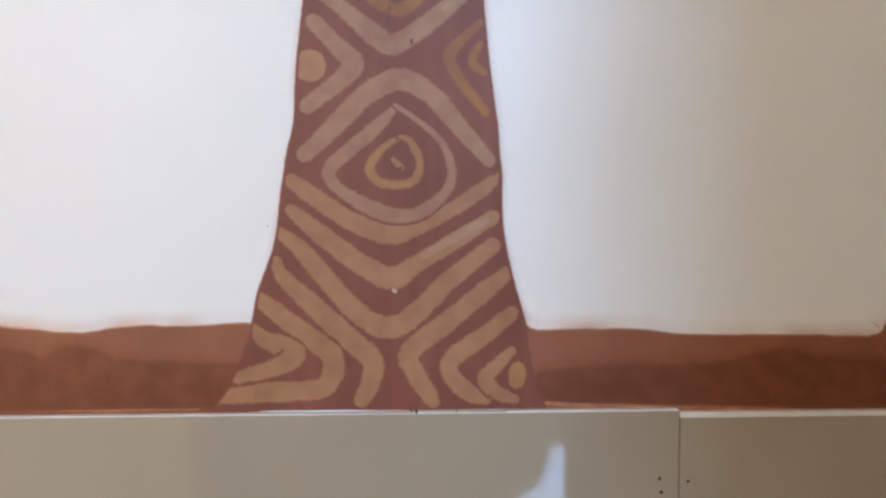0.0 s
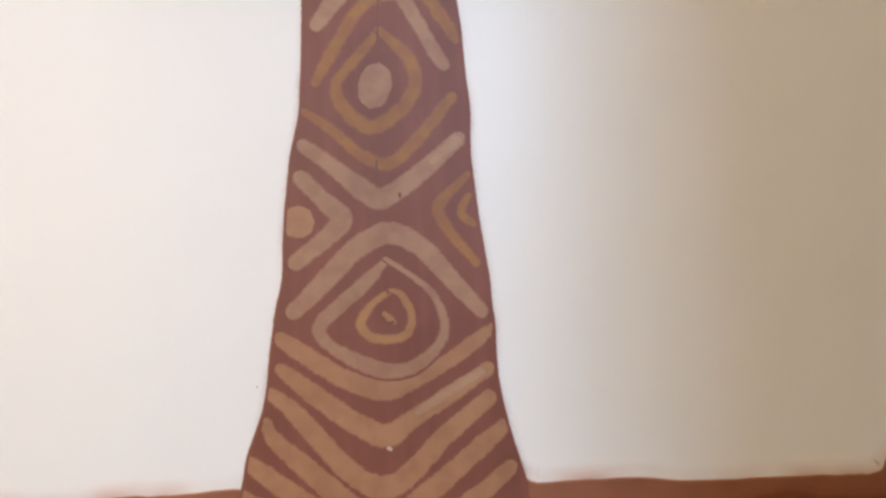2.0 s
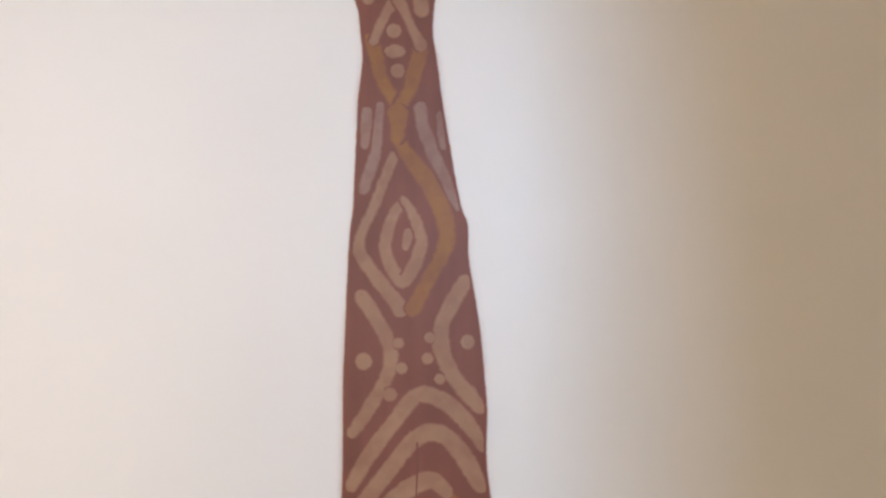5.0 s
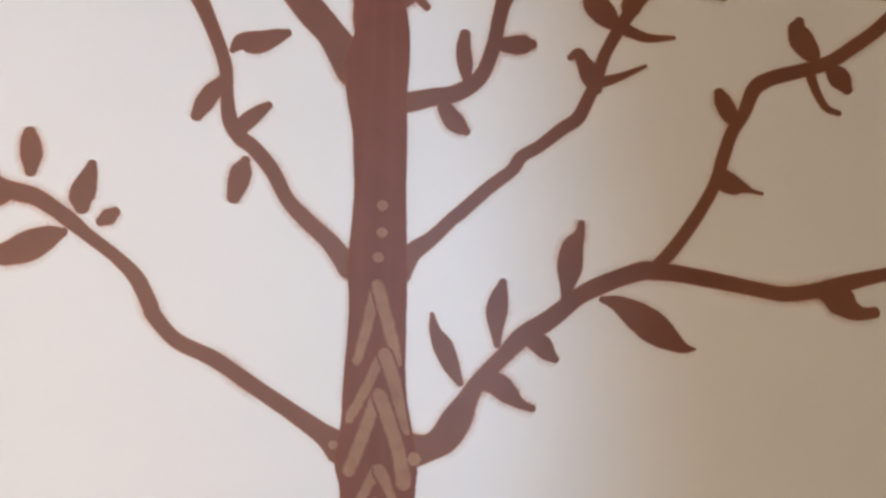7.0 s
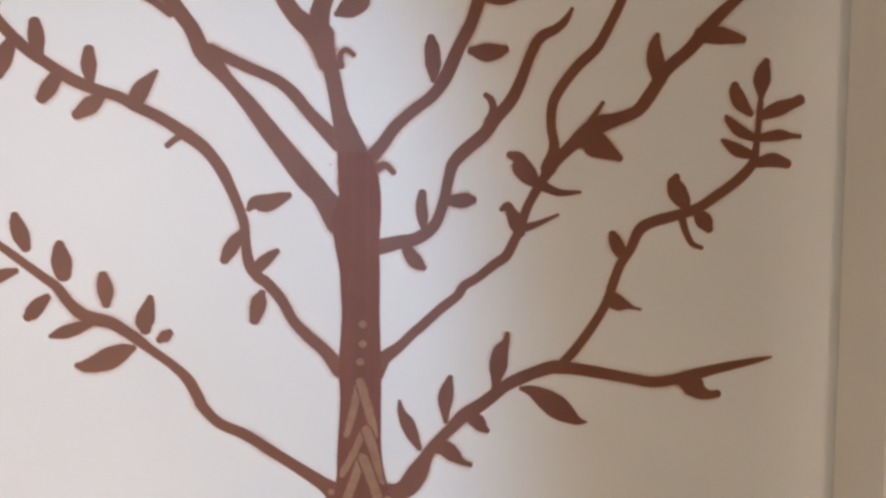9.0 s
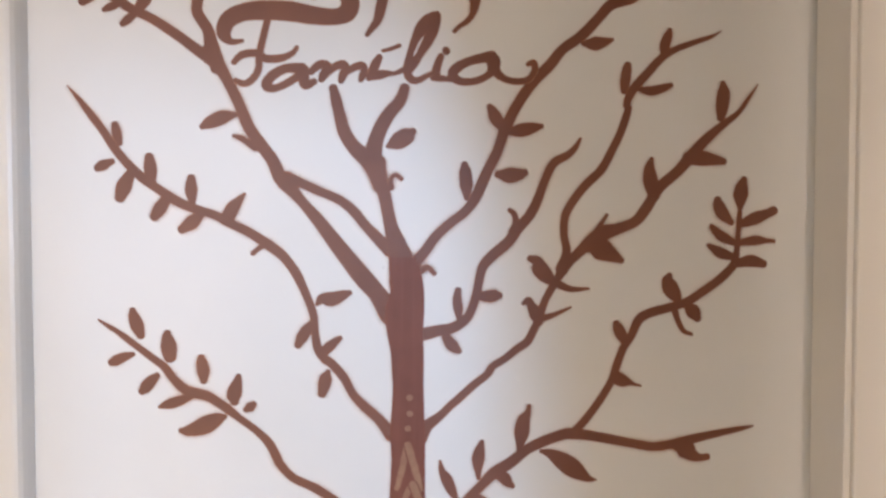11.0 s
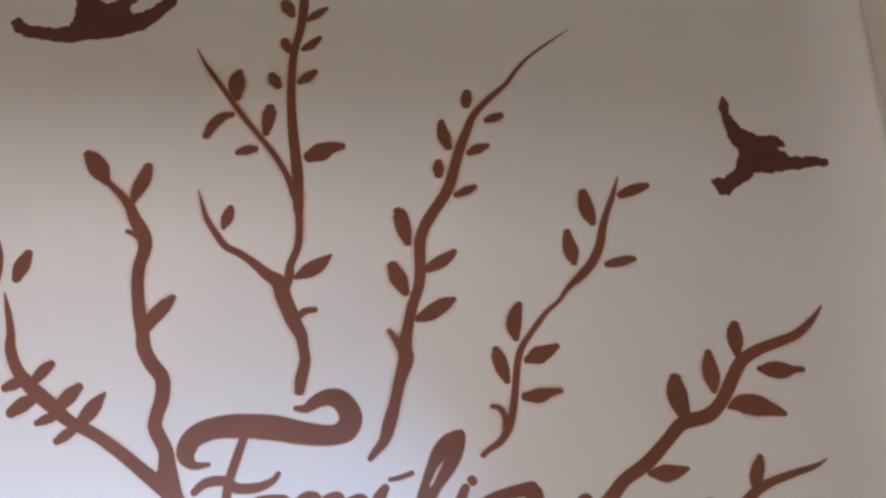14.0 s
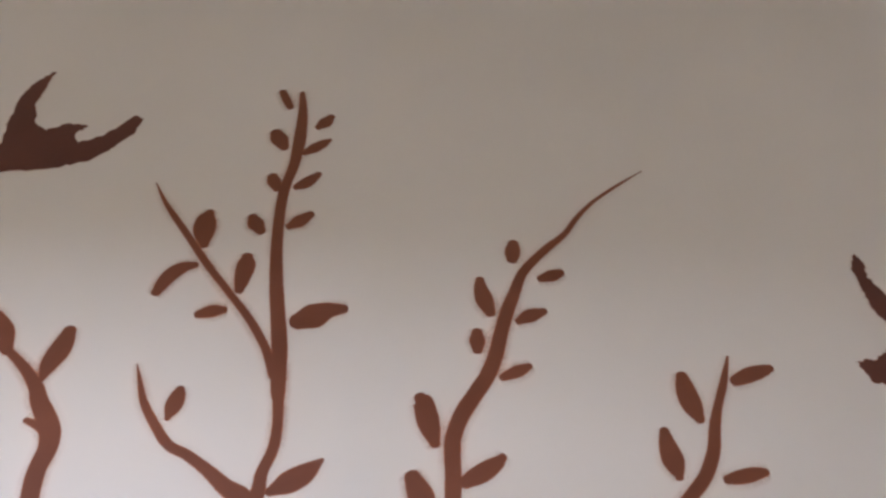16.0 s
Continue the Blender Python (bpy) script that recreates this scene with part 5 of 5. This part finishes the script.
brush_stroke([(0.03, 0.588, 0.0057), (0.013, 0.567, 0.0075), (-0.006, 0.545, 0.0084), (-0.001, 0.524, 0.0093), (0.019, 0.508, 0.0112), (0.041, 0.517, 0.0103), (0.058, 0.538, 0.0095), (0.056, 0.562, 0.0095), (0.042, 0.578, 0.0076), (0.03, 0.589, 0.0048)], ochre_paint)
brush_stroke([(0.051, 0.271, 0.00323), (0.076, 0.286, 0.00465), (0.105, 0.302, 0.00465)], pale_paint)
brush_stroke([(0.071, 0.478, 0.0042), (0.092, 0.495, 0.0057)], pale_paint)
brush_stroke([(0.026, 0.243, 0.0019), (0.028, 0.242, 0.0019)], white_paint)
brush_stroke([(0.033, 0.685, 0.0008), (0.033, 0.663, 0.001), (0.032, 0.641, 0.0007)], dark_paint)
brush_stroke([(0.031, 0.626, 0.0007), (0.03, 0.6, 0.001), (0.029, 0.578, 0.0007)], dark_paint)
brush_stroke([(0.025, 0.48, 0.0007), (0.024, 0.468, 0.0009), (0.024, 0.457, 0.0007)], dark_paint)
brush_stroke([(0.028, 0.386, 0.0008), (0.029, 0.377, 0.0009), (0.03, 0.369, 0.0008)], dark_paint)
brush_stroke([(0.024, 0.349, 0.0012), (0.029, 0.345, 0.0014), (0.034, 0.346, 0.0012)], dark_paint)
brush_stroke([(0.043, 0.452, 0.0014), (0.043, 0.449, 0.0014)], dark_paint)
brush_stroke([(0.016, 0.435, 0.0014), (0.018, 0.433, 0.0014)], dark_paint)
painted_dot(-0.055, 0.431, -0.028, 0.431, 0.0270, warm_tan_paint)
painted_dot(0.13, 0.157, 0.132, 0.181, 0.0156, gold_paint)
painted_dot(0.021, 0.523, 0.03, 0.561, 0.0272)
painted_dot(0.01, 1.317, 0.02, 1.317, 0.0102)
painted_dot(0.01, 1.292, 0.02, 1.292, 0.0096)
painted_dot(0.007, 1.269, 0.017, 1.269, 0.0102)

lettering = tagged(new("painted_lettering"), "brown hand painted script word Família among the branches", "lettering")


def painted_letter(strokes):
    first = None
    for stroke in strokes:
        stroke = [(x, z, w * 1.08) for x, z, w in stroke]
        ob = painted_stroke("letter" if first is None else "letter_stroke", stroke, letter_paint, first or lettering, 0.003, mist=0.002)
        first = first or ob


painted_letter([[(-0.239, 1.864, 0.0052), (-0.257, 1.863, 0.0105), (-0.267, 1.876, 0.0209), (-0.261, 1.895, 0.0245), (-0.237, 1.907, 0.0254), (-0.203, 1.91, 0.0272), (-0.164, 1.908, 0.028), (-0.13, 1.902, 0.0254), (-0.096, 1.9, 0.0228), (-0.078, 1.908, 0.0263), (-0.075, 1.925, 0.0255), (-0.087, 1.942, 0.0229), (-0.102, 1.946, 0.0194), (-0.116, 1.941, 0.0167), (-0.129, 1.932, 0.0106), (-0.141, 1.932, 0.0062)], [(-0.2, 1.898, 0.0096), (-0.206, 1.874, 0.0105), (-0.213, 1.845, 0.0104), (-0.215, 1.821, 0.0104), (-0.224, 1.806, 0.0104), (-0.237, 1.799, 0.0095), (-0.25, 1.804, 0.0078)], [(-0.252, 1.832, 0.0087), (-0.239, 1.843, 0.0113), (-0.217, 1.845, 0.0104), (-0.203, 1.837, 0.0113), (-0.179, 1.838, 0.0104), (-0.162, 1.846, 0.0078), (-0.156, 1.854, 0.0061)]])  # F
painted_letter([[(-0.149, 1.822, 0.0156), (-0.173, 1.822, 0.013), (-0.194, 1.811, 0.0147), (-0.203, 1.797, 0.0147), (-0.191, 1.792, 0.0112), (-0.169, 1.801, 0.0112), (-0.15, 1.814, 0.0113)], [(-0.146, 1.82, 0.0156), (-0.146, 1.807, 0.0164), (-0.143, 1.797, 0.0138), (-0.13, 1.802, 0.0095)]])  # a
painted_letter([[(-0.1344, 1.8174, 0.0107), (-0.1231, 1.8268, 0.0118), (-0.1131, 1.8277, 0.0124), (-0.1097, 1.822, 0.0134), (-0.1155, 1.8118, 0.0134), (-0.1191, 1.8054, 0.0091)], [(-0.1084, 1.8162, 0.0091), (-0.0971, 1.825, 0.0113), (-0.0857, 1.8277, 0.0124), (-0.0821, 1.8213, 0.0121), (-0.0864, 1.8106, 0.0121), (-0.0886, 1.8034, 0.0091)], [(-0.0825, 1.815, 0.008), (-0.0711, 1.8223, 0.0107), (-0.0582, 1.8265, 0.0113), (-0.0535, 1.821, 0.0107), (-0.0562, 1.8109, 0.0107), (-0.0587, 1.8048, 0.008)]])  # m
painted_letter([[(-0.0472, 1.8055, 0.0059), (-0.0421, 1.8139, 0.0118), (-0.0366, 1.8275, 0.0134), (-0.0305, 1.8386, 0.0097)], [(-0.045, 1.8101, 0.0123), (-0.0292, 1.8125, 0.0134), (-0.0177, 1.8141, 0.0091), (-0.0076, 1.8142, 0.0059), (0.0024, 1.818, 0.0075), (0.0096, 1.8216, 0.0081)], [(-0.0249, 1.8488, 0.0049), (-0.014, 1.851, 0.0059), (0.0004, 1.8563, 0.0059)]])  # í
painted_letter([[(0.0102, 1.8187, 0.0102), (0.0152, 1.8332, 0.014), (0.0162, 1.8431, 0.01), (0.0198, 1.8536, 0.0108), (0.0243, 1.8653, 0.0124), (0.0325, 1.88, 0.0179), (0.0419, 1.8923, 0.0179), (0.052, 1.9012, 0.0125), (0.0578, 1.9054, 0.006)], [(0.0154, 1.8187, 0.0102), (0.0239, 1.8318, 0.0129), (0.0307, 1.842, 0.0108), (0.0377, 1.8537, 0.0135), (0.0445, 1.8655, 0.0154), (0.051, 1.8801, 0.0168), (0.0555, 1.8933, 0.0141), (0.0578, 1.9013, 0.0103)], [(0.0119, 1.823, 0.0107), (0.0135, 1.8115, 0.0123), (0.0199, 1.8043, 0.0107), (0.03, 1.8044, 0.0091), (0.0414, 1.8103, 0.0075), (0.0514, 1.8144, 0.0075)]])  # l
painted_letter([[(0.0633, 1.84, 0.0092), (0.0585, 1.8278, 0.0113), (0.056, 1.8176, 0.0123), (0.0564, 1.8081, 0.0113)], [(0.0507, 1.8069, 0.007), (0.0616, 1.8067, 0.0091), (0.0717, 1.8059, 0.0075), (0.0846, 1.8043, 0.0075)], [(0.0704, 1.8494, 0.0097), (0.0719, 1.8473, 0.0097)]])  # i
painted_letter([[(0.14, 1.84, 0.0156), (0.108, 1.833, 0.0121), (0.087, 1.822, 0.0147), (0.081, 1.811, 0.0138), (0.094, 1.802, 0.0112), (0.117, 1.803, 0.0104), (0.138, 1.814, 0.0113), (0.143, 1.83, 0.0208)], [(0.143, 1.834, 0.0191), (0.148, 1.815, 0.013), (0.165, 1.804, 0.0095), (0.185, 1.802, 0.0095), (0.199, 1.807, 0.0095), (0.206, 1.82, 0.0095), (0.204, 1.83, 0.0095), (0.196, 1.828, 0.0069)]])  # a

painted_patch("painted_silhouette", RIGHT_BIRD, dense_paint, None, 0.002, 0.0008, per=8, rough=0.0016, mist=0.003, inset=0.0)
painted_patch("painted_silhouette", LEFT_BIRD, dense_paint, None, 0.002, 0.0008, per=8, rough=0.0016, mist=0.003, inset=0.0)
for ob in [o for o in scene.objects if o.name.startswith("painted_silhouette")]:
    tagged(ob, "plain dark brown winged silhouette painted on the wall", "mural", "silhouettes above the tree")
